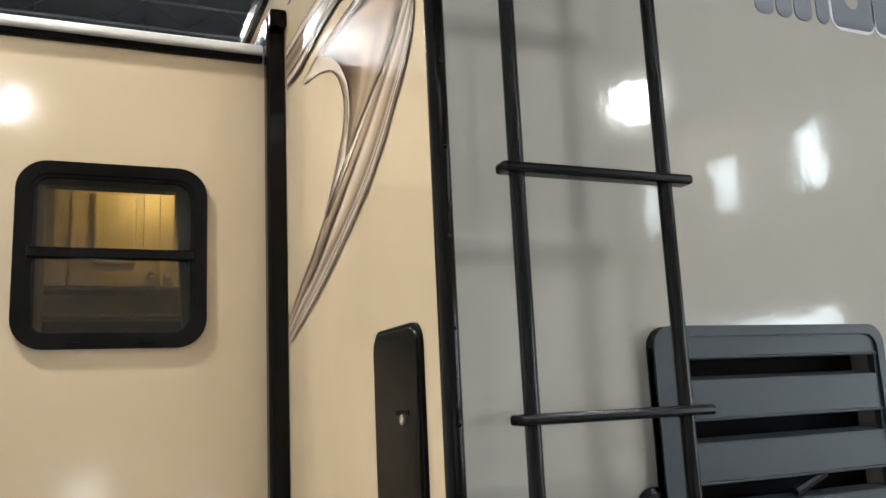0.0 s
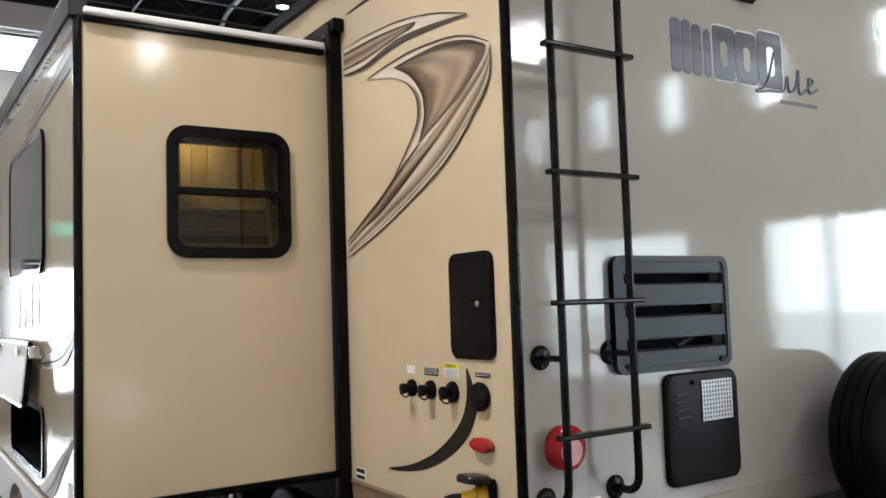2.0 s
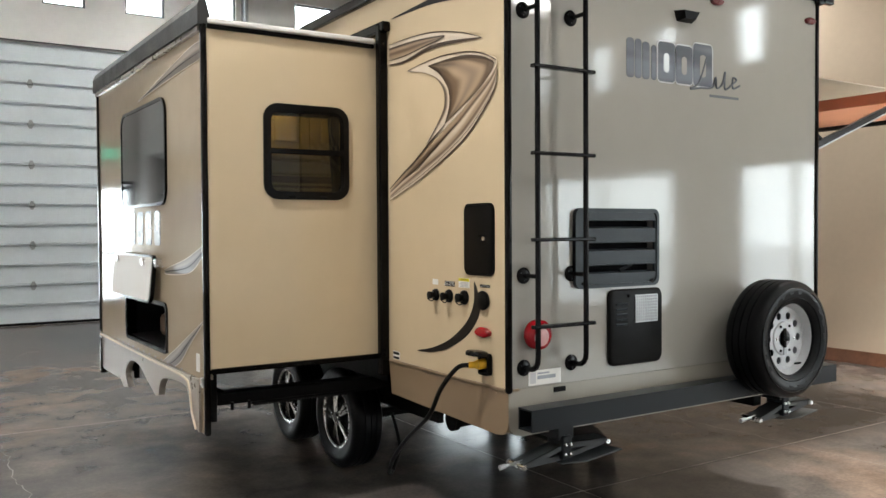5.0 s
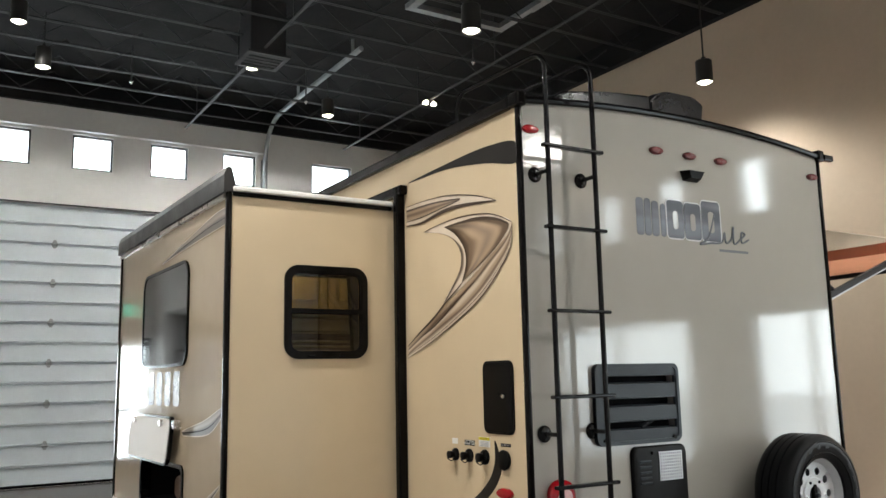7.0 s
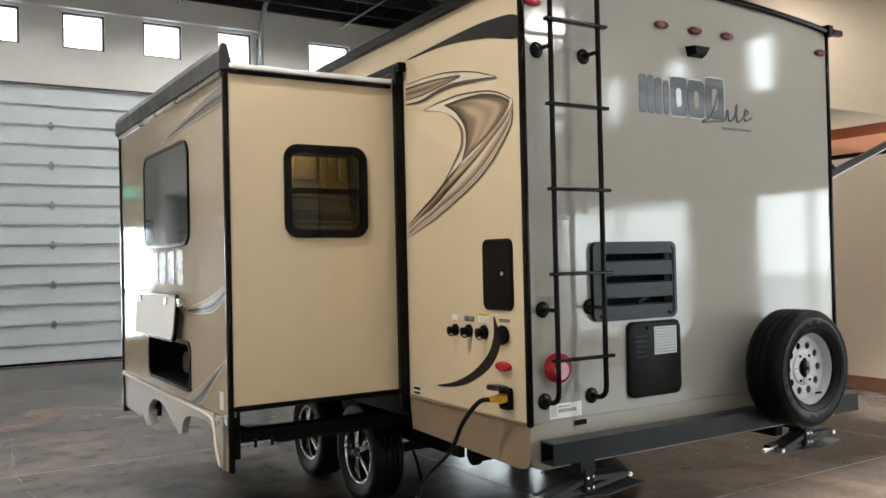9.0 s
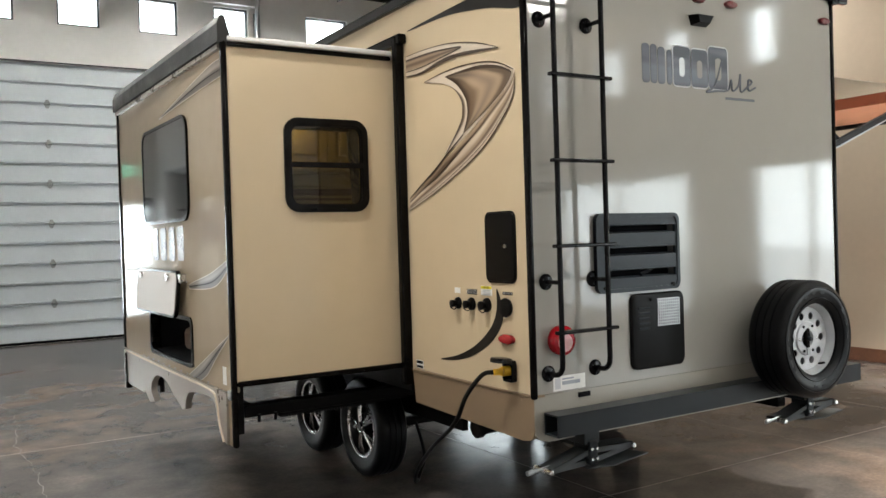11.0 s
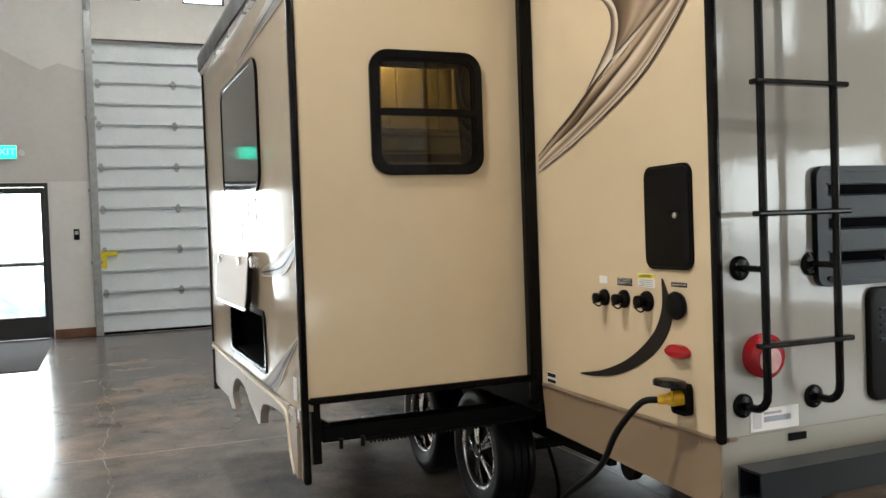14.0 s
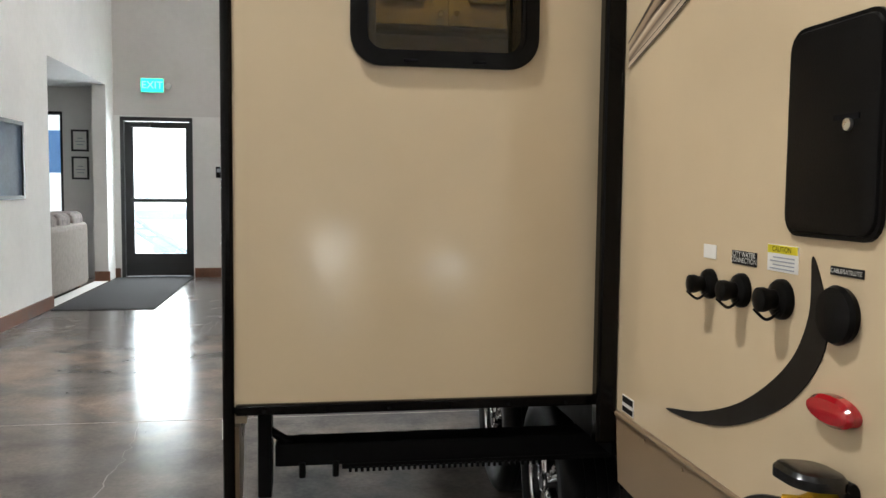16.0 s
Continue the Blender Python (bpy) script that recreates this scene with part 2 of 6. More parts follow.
M["garage"] = pbr("white_steel_door", (0.61, 0.665, 0.7), 0.42, var=0.03, scale=2, bump=0.03, bscale=70)
M["galv"] = pbr("galvanised_steel", (0.33, 0.345, 0.355), 0.36, metal=0.7, var=0.12, scale=12)
M["ceiling"] = pbr("black_roof_deck", (0.0032, 0.0033, 0.004), 0.85, var=0.2, scale=2)
M["joist"] = pbr("black_joist", (0.017, 0.0175, 0.02), 0.5, var=0.2, scale=2)
M["grille"] = pbr("dark_grille", (0.03, 0.031, 0.033), 0.5, var=0.1)
M["frame_black"] = pbr("black_aluminium", (0.02, 0.02, 0.021), 0.35, var=0.1)
M["mat"] = pbr("grey_carpet_mat", (0.035, 0.035, 0.037), 0.95, var=0.25, scale=30, bump=0.6, bscale=400)
M["sofa"] = pbr("taupe_upholstery", (0.3, 0.26, 0.23), 0.9, var=0.1, scale=20, bump=0.4, bscale=200)
M["throw"] = pbr("striped_cushion", (0.2, 0.17, 0.16), 0.9, var=0.3, scale=12)
M["screen"] = pbr("dark_print", (0.012, 0.02, 0.038), 0.45, second=(0.09, 0.12, 0.17), scale=2.4, spec=0.12)
M["lamp_can"] = pbr("black_lamp_can", (0.015, 0.014, 0.013), 0.4)
M["lamp_face"] = glow("lamp_face", (1.0, 0.9, 0.74), 14.0)
M["outside"] = glow("outside_sky", (0.94, 0.98, 1.0), 6.0)
# Snow gets its own glow instead of being lit by the sky.
M["snow"] = glow("glowing_snow", (0.82, 0.88, 0.93), 1.1)
M["outside_dark"] = pbr("outside_shapes", (0.42, 0.46, 0.5), 0.8)
M["blue"] = pbr("blue_panel", (0.05, 0.12, 0.25), 0.6)
M["exit"] = glow("exit_sign_face", (0.02, 0.85, 0.55), 1.5)
M["exit_letter"] = glow("exit_letters", (0.25, 1.0, 0.8), 1.9)


def cloth(name, base, through):
    """Thin cloth that lets part of the light through."""
    m = pbr(name, base, 0.85, var=0.05, scale=3)
    nt = m.node_tree
    tr, mx = nt.nodes.new("ShaderNodeBsdfTranslucent"), nt.nodes.new("ShaderNodeMixShader")
    tr.inputs[0].default_value = (*base, 1)
    mx.inputs[0].default_value = through
    nt.links.new(nt.nodes["Principled BSDF"].outputs[0], mx.inputs[1])
    nt.links.new(tr.outputs[0], mx.inputs[2])
    nt.links.new(mx.outputs[0], nt.nodes["Material Output"].inputs[0])
    return m


M["awning_brown"] = cloth("brown_awning_stripe", (0.3, 0.14, 0.09), 0.5)
M["awning"] = cloth("awning_fabric", (0.62, 0.57, 0.5), 0.6)
M["awning_salmon"] = cloth("salmon_awning_fabric", (0.62, 0.42, 0.32), 0.6)
M["arm"] = pbr("dark_arm", (0.008, 0.008, 0.008), 0.3, spec=0.2)
M["bag"] = pbr("brown_bag", (0.09, 0.05, 0.03), 0.6, var=0.2, scale=6)


def floor_material():
    """Acid-stained concrete: mottled greys and browns under a thin worn polish."""
    m = bpy.data.materials.new("stained_concrete")
    m.use_nodes = True
    nt = m.node_tree
    nt.nodes.remove(nt.nodes["Principled BSDF"])
    co = nt.nodes.new("ShaderNodeTexCoord")

    def nz(scale, detail, dist=0.0, rough=0.6):
        n = nt.nodes.new("ShaderNodeTexNoise")
        n.inputs["Scale"].default_value, n.inputs["Detail"].default_value = scale, detail
        n.inputs["Distortion"].default_value, n.inputs["Roughness"].default_value = dist, rough
        nt.links.new(co.outputs["Object"], n.inputs["Vector"])
        return n.outputs["Fac"]

    def ramp(fac, *stops):
        r = nt.nodes.new("ShaderNodeValToRGB")
        e = r.color_ramp.elements
        e[0].position, e[0].color = stops[0][0], (*stops[0][1], 1)
        e[1].position, e[1].color = stops[-1][0], (*stops[-1][1], 1)
        for q, c in stops[1:-1]:
            e.new(q).color = (*c, 1)
        nt.links.new(fac, r.inputs[0])
        return r.outputs[0]

    def mixed(kind, fac, a, b):
        x = nt.nodes.new("ShaderNodeMix")
        x.data_type, x.blend_type = "RGBA", kind
        if isinstance(fac, float):
            x.inputs["Factor"].default_value = fac
        else:
            nt.links.new(fac, x.inputs["Factor"])
        for v, key in ((a, "A"), (b, "B")):
            if isinstance(v, tuple):
                x.inputs[key].default_value = (*v, 1)
            else:
                nt.links.new(v, x.inputs[key])
        return x.outputs["Result"]

    stain = ramp(nz(0.55, 6.0, 0.5), (0.34, (0.062, 0.058, 0.057)), (0.52, (0.104, 0.091, 0.082)), (0.7, (0.19, 0.139, 0.107)))
    cloud = ramp(nz(2.6, 5.0, 0.3, 0.6), (0.28, (0.62, 0.62, 0.62)), (0.5, (1.0, 0.99, 0.98)), (0.8, (1.55, 1.5, 1.46)))
    grain = ramp(nz(38.0, 4.0), (0.3, (0.84, 0.84, 0.84)), (0.7, (1.14, 1.14, 1.14)))
    tone = mixed("MULTIPLY", 1.0, mixed("MULTIPLY", 1.0, stain, cloud), grain)
    bn = nt.nodes.new("ShaderNodeBump")
    bn.inputs["Strength"].default_value, bn.inputs["Distance"].default_value = 0.05, 0.01
    nt.links.new(nz(22.0, 5.0), bn.inputs["Height"])
    df, gl, fr, mx = (nt.nodes.new("ShaderNode" + k) for k in ("BsdfDiffuse", "BsdfGlossy", "Fresnel", "MixShader"))
    nt.links.new(tone, df.inputs["Color"])
    fr.inputs["IOR"].default_value = 1.4
    gl.inputs["Color"].default_value = (1, 1, 1, 1)
    nt.links.new(ramp_fac(nt, nz(3.4, 6.0), 0.08, 0.32), gl.inputs["Roughness"])
    nt.links.new(bn.outputs["Normal"], gl.inputs["Normal"])
    nt.links.new(ramp_fac(nt, fr.outputs[0], 0.02, 0.55), mx.inputs[0])
    nt.links.new(df.outputs[0], mx.inputs[1])
    nt.links.new(gl.outputs[0], mx.inputs[2])
    nt.links.new(mx.outputs[0], nt.nodes["Material Output"].inputs[0])
    return m


M["floor"] = floor_material()
M["joint_fill"] = pbr("joint_filler", (0.26, 0.22, 0.19), 0.4, var=0.15, scale=10)


# ---------------------------------------------------------------- building helpers
def part(name, bm, material, parent=None, label="", smooth=False):
    """Links a bmesh as one mesh object, under a thing or a part."""
    me = bpy.data.meshes.new(name)
    bmesh.ops.recalc_face_normals(bm, faces=bm.faces[:])
    bm.to_mesh(me)
    bm.free()
    me.materials.append(M[material])
    if smooth:
        me.polygons.foreach_set("use_smooth", [True] * len(me.polygons))
        me.set_sharp_from_angle(angle=radians(35))
    ob = new(name, me)
    if parent is not None:
        ob.parent = parent
        ob.matrix_parent_inverse = parent.matrix_basis.inverted() if parent.parent is None else Matrix()
    if label:
        ob["label"] = label
    return ob


def thing(name, label, category, place=(0, 0, 0), group="", kind=""):
    ob = new(name)
    ob.empty_display_size = 0.1
    ob.location = place
    ob.matrix_basis = Matrix.Translation(place)
    return tagged(ob, label, category, group, kind)


def box(bm, x0, x1, y0, y1, z0, z1, bevel=0.0, seg=2):
    m = Matrix.LocRotScale(((x0 + x1) / 2, (y0 + y1) / 2, (z0 + z1) / 2), None, (abs(x1 - x0), abs(y1 - y0), abs(z1 - z0)))
    r = bmesh.ops.create_cube(bm, size=1.0, matrix=m)
    if bevel:
        edges = list({e for v in r["verts"] for e in v.link_edges})
        bmesh.ops.bevel(bm, geom=edges, offset=bevel, segments=seg, affect="EDGES", profile=0.5)
    return bm


def boxed(*a, **k):
    return box(bmesh.new(), *a, **k)


def rod(bm, a, b, r, seg=16, r2=None):
    a, b = Vector(a), Vector(b)
    d = b - a
    m = Matrix.Translation((a + b) / 2) @ d.to_track_quat("Z", "Y").to_matrix().to_4x4()
    bmesh.ops.create_cone(bm, cap_ends=True, segments=seg, radius1=r, radius2=r if r2 is None else r2, depth=d.length, matrix=m)
    return bm


def tube(bm, pts, r, seg=12, cap=True):
    """A round bar swept along points."""
    pts = [Vector(p) for p in pts]
    rings, up = [], None
    for i, p in enumerate(pts):
        t = ((pts[min(i + 1, len(pts) - 1)] - pts[max(i - 1, 0)])).normalized()
        if up is None:
            up = t.orthogonal().normalized()
        up = (up - t * up.dot(t)).normalized()
        side = t.cross(up)
        rings.append([bm.verts.new(p + r * (math.cos(a) * up + math.sin(a) * side)) for a in (2 * math.pi * k / seg for k in range(seg))])
    for a, b in zip(rings, rings[1:]):
        for k in range(seg):
            bm.faces.new((a[k], a[(k + 1) % seg], b[(k + 1) % seg], b[k]))
    if cap:
        bm.faces.new(rings[0][::-1])
        bm.faces.new(rings[-1])
    return bm


def smooth_path(pts, n=8, closed=False):
    """Catmull-Rom points through a few control points (tuples of any length)."""
    v = [np.array(p, float) for p in pts]
    out, c = [], len(v)
    for i in range(c if closed else c - 1):
        g = (lambda j: v[j % c]) if closed else (lambda j: v[min(max(j, 0), c - 1)])
        p0, p1, p2, p3 = g(i - 1), g(i), g(i + 1), g(i + 2)
        for k in range(n):
            t = k / n
            out.append(tuple(0.5 * (2 * p1 + (p2 - p0) * t + (2 * p0 - 5 * p1 + 4 * p2 - p3) * t * t + (3 * p1 - p0 - 3 * p2 + p3) * t ** 3)))
    if not closed:
        out.append(tuple(v[-1]))
    return out


def lathe(bm, prof, m, seg=32, close=False):
    """Turns a profile of (radius, height) round the z axis of m."""
    rings = [[bm.verts.new(m @ Vector((r * math.cos(a), r * math.sin(a), h))) for a in (2 * math.pi * k / seg for k in range(seg))] for r, h in prof]
    pairs = list(zip(rings, rings[1:])) + ([(rings[-1], rings[0])] if close else [])
    for a, b in pairs:
        for k in range(seg):
            bm.faces.new((a[k], a[(k + 1) % seg], b[(k + 1) % seg], b[k]))
    if not close:
        bm.faces.new(rings[0][::-1])
        bm.faces.new(rings[-1])
    return bm


def rr(u0, u1, v0, v1, r, n=5):
    """A rectangle with round corners."""
    out = []
    for cu, cv, a0 in ((u1 - r, v1 - r, 0), (u0 + r, v1 - r, 90), (u0 + r, v0 + r, 180), (u1 - r, v0 + r, 270)):
        out += [(cu + r * math.cos(radians(a0 + 90 * k / n)), cv + r * math.sin(radians(a0 + 90 * k / n))) for k in range(n + 1)]
    return out


def ring_pts(cu, cv, r, n=24, rv=None):
    return [(cu + r * math.cos(2 * math.pi * k / n), cv + (rv or r) * math.sin(2 * math.pi * k / n)) for k in range(n)]


def plate(bm, on, outer, holes, d0, d1):
    """A sheet with holes, from depth d0 to d1 outward of a surface on(u, v, d)."""
    edges = []
    for loop in (outer, *holes):
        vs = [bm.verts.new(on(u, v, d1)) for u, v in loop]
        edges += [bm.edges.new((vs[i], vs[(i + 1) % len(vs)])) for i in range(len(vs))]
    r = bmesh.ops.triangle_fill(bm, edges=edges, use_beauty=True, use_dissolve=False)
    faces = [g for g in r["geom"] if isinstance(g, bmesh.types.BMFace)]
    x = bmesh.ops.extrude_face_region(bm, geom=faces, use_keep_orig=True)
    vs = [g for g in x["geom"] if isinstance(g, bmesh.types.BMVert)]
    bmesh.ops.translate(bm, verts=vs, vec=Vector(on(0, 0, d0)) - Vector(on(0, 0, d1)))
    return bm


def plated(on, outer, holes, d0, d1):
    return plate(bmesh.new(), on, outer, holes, d0, d1)


def dome(on, outer, d0, d1, inset):
    """A padded cover: a sheet whose front edge is drawn in."""
    bm = bmesh.new()
    cu, cv = (sum(p[i] for p in outer) / len(outer) for i in (0, 1))
    hu, hv = max(abs(p[0] - cu) for p in outer), max(abs(p[1] - cv) for p in outer)
    loops = []
    for k, d in ((1.0, d0), (1.0, d0 + (d1 - d0) * 0.6), (1 - inset * 0.35, d0 + (d1 - d0) * 0.9), (1 - inset, d1)):
        sh = (1 - k)
        loops.append([bm.verts.new(on(cu + (p[0] - cu) * (1 - sh * min(hu, hv) / hu), cv + (p[1] - cv) * (1 - sh * min(hu, hv) / hv), d)) for p in outer])
    n = len(outer)
    for a, b in zip(loops, loops[1:]):
        for i in range(n):
            bm.faces.new((a[i], a[(i + 1) % n], b[(i + 1) % n], b[i]))
    bm.faces.new(loops[-1])
    bm.faces.new(loops[0][::-1])
    return bm


def ribbon(name, on, edge_a, edge_b, d, material, parent, n=40, m=8):
    """A printed band between two curves; its UV runs along (x) and across (y) the band."""
    def even(pts):
        q = np.array(smooth_path(pts, 12))
        s = np.concatenate(([0], np.cumsum(np.linalg.norm(np.diff(q, axis=0), axis=1))))
        return [tuple(float(np.interp(s[-1] * k / n, s, q[:, c])) for c in (0, 1)) for k in range(n + 1)]
    a, b = even(edge_a), even(edge_b)
    bm = bmesh.new()
    lay = bm.loops.layers.uv.new("UVMap")
    grid = [[bm.verts.new(on(a[i][0] + (b[i][0] - a[i][0]) * j / m, a[i][1] + (b[i][1] - a[i][1]) * j / m, d)) for j in range(m + 1)] for i in range(n + 1)]
    for i in range(n):
        for j in range(m):
            f = bm.faces.new((grid[i][j], grid[i + 1][j], grid[i + 1][j + 1], grid[i][j + 1]))
            for l, (x, y) in zip(f.loops, ((i, j), (i + 1, j), (i + 1, j + 1), (i, j + 1))):
                l[lay].uv = (x / n, y / m)
    bmesh.ops.dissolve_degenerate(bm, dist=1e-5, edges=bm.edges[:])
    return part(name, bm, material, parent)


def stroke(name, on, pts, w0, w1, d, material, parent, n=8):
    """A printed line that swells from w0 at its ends to w1 in the middle."""
    q = smooth_path(pts, n)
    bm = bmesh.new()
    rows = []
    for i, p in enumerate(q):
        t = np.array(q[min(i + 1, len(q) - 1)]) - np.array(q[max(i - 1, 0)])
        t = t / (np.linalg.norm(t) + 1e-9)
        w = (w0 + (w1 - w0) * math.sin(math.pi * i / (len(q) - 1))) / 2
        rows.append([bm.verts.new(on(p[0] - s * w * t[1], p[1] + s * w * t[0], d)) for s in (-1, 1)])
    for a, b in zip(rows, rows[1:]):
        bm.faces.new((a[0], a[1], b[1], b[0]))
    return part(name, bm, material, parent)


def words(text, size, on, u, v, d, material, parent, flip=False):
    """Flat lettering in the built-in font, centred at (u, v)."""
    cu = bpy.data.curves.new("lettering", "FONT")
    cu.body, cu.size, cu.align_x, cu.align_y, cu.space_line = text, size, "CENTER", "CENTER", 0.8
    tmp = bpy.data.objects.new("lettering", cu)
    me = bpy.data.meshes.new_from_object(tmp)
    bpy.data.objects.remove(tmp)
    for w in me.vertices:
        w.co = Vector(on(u + (-w.co.x if flip else w.co.x), v + w.co.y, d))
    me.materials.append(M[material])
    ob = new("lettering", me)
    ob.parent = parent
    ob.matrix_parent_inverse = parent.matrix_basis.inverted() if parent.parent is None else Matrix()
    return ob


# ---------------------------------------------------------------- the hall
XL, XR, YB, YF, ZC = -3.9, 7.1, -10.0, 12.93, 7.25     # inner faces of the walls, and the roof deck


def wall_x(u, v, d):      # far wall: u = x, outward = towards the hall
    return (u, YF - d, v)


def wall_l(u, v, d):      # wall on the office side: u = y
    return (XL + d, u, v)


def wall_r(u, v, d):      # wall on the awning side: u = y
    return (XR - d, u, v)


def wall_b(u, v, d):      # wall behind: u = x
    return (u, YB + d, v)


def rect(u0, u1, v0, v1):
    return [(u0, v0), (u1, v0), (u1, v1), (u0, v1)]


def structure(name, bm, material, label, smooth=False):
    return tagged(part(name, bm, material, None, smooth=smooth), label, name.split("_")[0], kind="structure")


floor = structure("floor", boxed(XL - 4.2, XR + 0.3, YB - 0.3, YF + 0.3, -0.2, 0.0), "floor", "polished brown stained concrete showroom floor")
for y in (0.70, 4.36, 8.02):
    part("joint", boxed(XL, XR, y - 0.002, y + 0.002, -0.001, 0.001), "joint_fill", floor)
for x in (1.1, 4.75):
    part("joint", boxed(x - 0.002, x + 0.002, YB, YF, -0.001, 0.001), "joint_fill", floor)
rnd = random.Random(4)


def crack(x, y0, y1, drift, width, step=0.09):
    """A wandering hairline crack in the slab, filled with pale dust."""
    bm, y, off, rows = bmesh.new(), y0, 0.0, []
    while y < y1:
        off = off * 0.93 + rnd.uniform(-drift, drift)
        w = width * rnd.uniform(0.3, 1.2)
        rows.append([bm.verts.new((x + off + k * w, y, 0.0012)) for k in (-1, 1)])
        y += step * rnd.uniform(0.5, 1.5)
    for a, b in zip(rows, rows[1:]):
        bm.faces.new((a[0], a[1], b[1], b[0]))
    return part("crack", bm, "crack_dust", floor)


crack(-1.88, 1.0, YF - 0.4, 0.03, 0.003)
crack(-1.98, 5.5, 8.5, 0.03, 0.002)
crack(3.3, -3.0, 3.0, 0.04, 0.0025)

CLERE = [(-3.25, -2.55), (-1.86, -1.14), (-0.45, 0.26), (0.94, 1.65), (2.34, 3.02), (4.25, 5.18)]
DOOR = (-3.8, -2.69, 0.0, 2.56)
OFFICE = (-5.6, -4.66, 0.5, 2.62)
gd0, gd1, gdz = -1.93, 3.13, 4.93
far = structure("wall_far", plated(wall_x, rect(XL - 4.0, XR + 0.2, 0.0, ZC + 0.2),
                [rect(*DOOR[:2], 0.002, DOOR[3]), rect(gd0, gd1, 0.002, gdz), rect(*OFFICE)] + [rect(a, b, 5.63, 6.28) for a, b in CLERE],
                -0.22, 0.0), "wall", "grey painted drywall wall with a row of small square windows")
part("bulkhead", boxed(XL, 3.2, YF - 0.12, YF - 0.002, 6.33, ZC), "wall", far)
part("edge_beam", boxed(XL, XR, YF - 0.22, YF - 0.125, ZC - 0.5, ZC), "ceiling", far)
structure("wall_office", plated(wall_l, rect(YB, YF, 0.0, ZC + 0.2), [rect(9.55, 12.45, 0.002, 3.0)], -0.2, 0.0), "wall_white", "white painted wall with a wide opening")
RWIN = [(-8.5, -5.45), (-4.35, -2.55)]
CORNER = (8.8, 12.4, 0.1, 3.2)
RHIGH = [(-8.85, -8.35), (-7.3, -6.8), (-5.9, -5.4), (-4.4, -3.9), (-2.8, -2.3)]
structure("wall_awning_side", plated(wall_r, rect(YB, YF, 0.0, ZC + 0.2), [rect(a, b, 0.35, 2.5) for a, b in RWIN] + [rect(*CORNER)] + [rect(a, b, 3.85, 4.65) for a, b in RHIGH],
          -0.2, 0.0), "wall_tan", "tan painted drywall wall with glazed openings")
# Two unseen low panes, added to put highlights on the slide-out's end wall.
ADDED_PANES = [(-0.8, -0.15, 0.02, 0.85), (1.1, 1.8, 0.02, 0.4)]
structure("wall_back", plated(wall_b, rect(XL - 0.2, XR + 0.2, 0.0, ZC + 0.2), [rect(*q) for q in ADDED_PANES], -0.2, 0.0), "wall", "grey painted drywall wall with two low openings added for highlights")
structure("trim_roof_edge", boxed(XR - 0.12, XR - 0.004, YB, YF - 0.23, ZC - 0.47, ZC), "ceiling", "black painted roof edge beam")
structure("ceiling", boxed(XL - 0.2, XR + 0.2, YB - 0.2, YF + 0.2, ZC + 0.02, ZC + 0.3), "ceiling", "black painted open roof deck")

# the lounge behind the wide opening
structure("wall_lounge_side", boxed(XL - 4.2, XL - 4.0, 6.0, YF, 0, 3.1), "wall", "grey painted lounge wall")
structure("wall_lounge_back", boxed(XL - 4.0, XL - 0.2, 5.8, 6.0, 0, 3.1), "wall", "grey painted lounge wall")
structure("ceiling_lounge", boxed(XL - 4.0, XL - 0.2, 6.0, YF, 3.0, 3.15), "wall_white", "white lounge ceiling")


def joist(y):
    bm = bmesh.new()
    for s in (-1, 1):
        box(bm, XL, XR, y + s * 0.008, y + s * 0.035, ZC - 0.46, ZC - 0.452)
        box(bm, XL, XR, y + s * 0.008, y + s * 0.013, ZC - 0.452, ZC - 0.43)
    n = 22
    for k in range(n):
        xa, xb = XL + (XR - XL) * k / n, XL + (XR - XL) * (k + 1) / n
        za, zb = (ZC - 0.42, ZC - 0.05) if k % 2 else (ZC - 0.05, ZC - 0.42)
        rod(bm, (xa, y, za), (xb, y, zb), 0.009, 6)
    return bm


first = tagged(part("roof_joist", joist(-9.3), "joist"), "black open-web steel roof joist under the deck", "joist", "roof joists", "structure")
for k in range(1, 28):
    o = copy_thing(first, Matrix.Translation((0, 0.8 * k, 0)))

# baseboards
structure("baseboard_far", boxed(DOOR[1] + 0.02, gd0 - 0.12, YF - 0.025, YF - 0.002, 0, 0.15, 0.006), "wood", "red-brown stained wooden baseboard")
structure("baseboard_corner", boxed(XL + 0.002, DOOR[0] - 0.02, YF - 0.025, YF - 0.002, 0, 0.15, 0.006), "wood", "red-brown stained wooden baseboard")
structure("baseboard_awning_side", boxed(XR - 0.025, XR - 0.002, -2.4, 8.75, 0, 0.16, 0.006), "wood", "red-brown stained wooden baseboard")
structure("baseboard_office", boxed(XL + 0.002, XL + 0.025, YB, 9.55, 0, 0.15, 0.006), "wood", "red-brown stained wooden baseboard")
structure("baseboard_jamb", boxed(XL - 0.2, XL + 0.025, 12.425, 12.45, 0, 0.15, 0.006), "wood", "red-brown stained wooden baseboard")
# painted mountain outline above the exit
structure("wall_mural", plated(wall_x, [(XL + 0.01, 2.58), (gd0 - 0.13, 2.58), (gd0 - 0.13, 4.4), (-2.45, 4.52), (-2.72, 4.4), (-3.3, 4.72), (XL + 0.01, 4.36)],
          [], 0.0, 0.004), "peak", "grey painted mountain skyline on drywall")


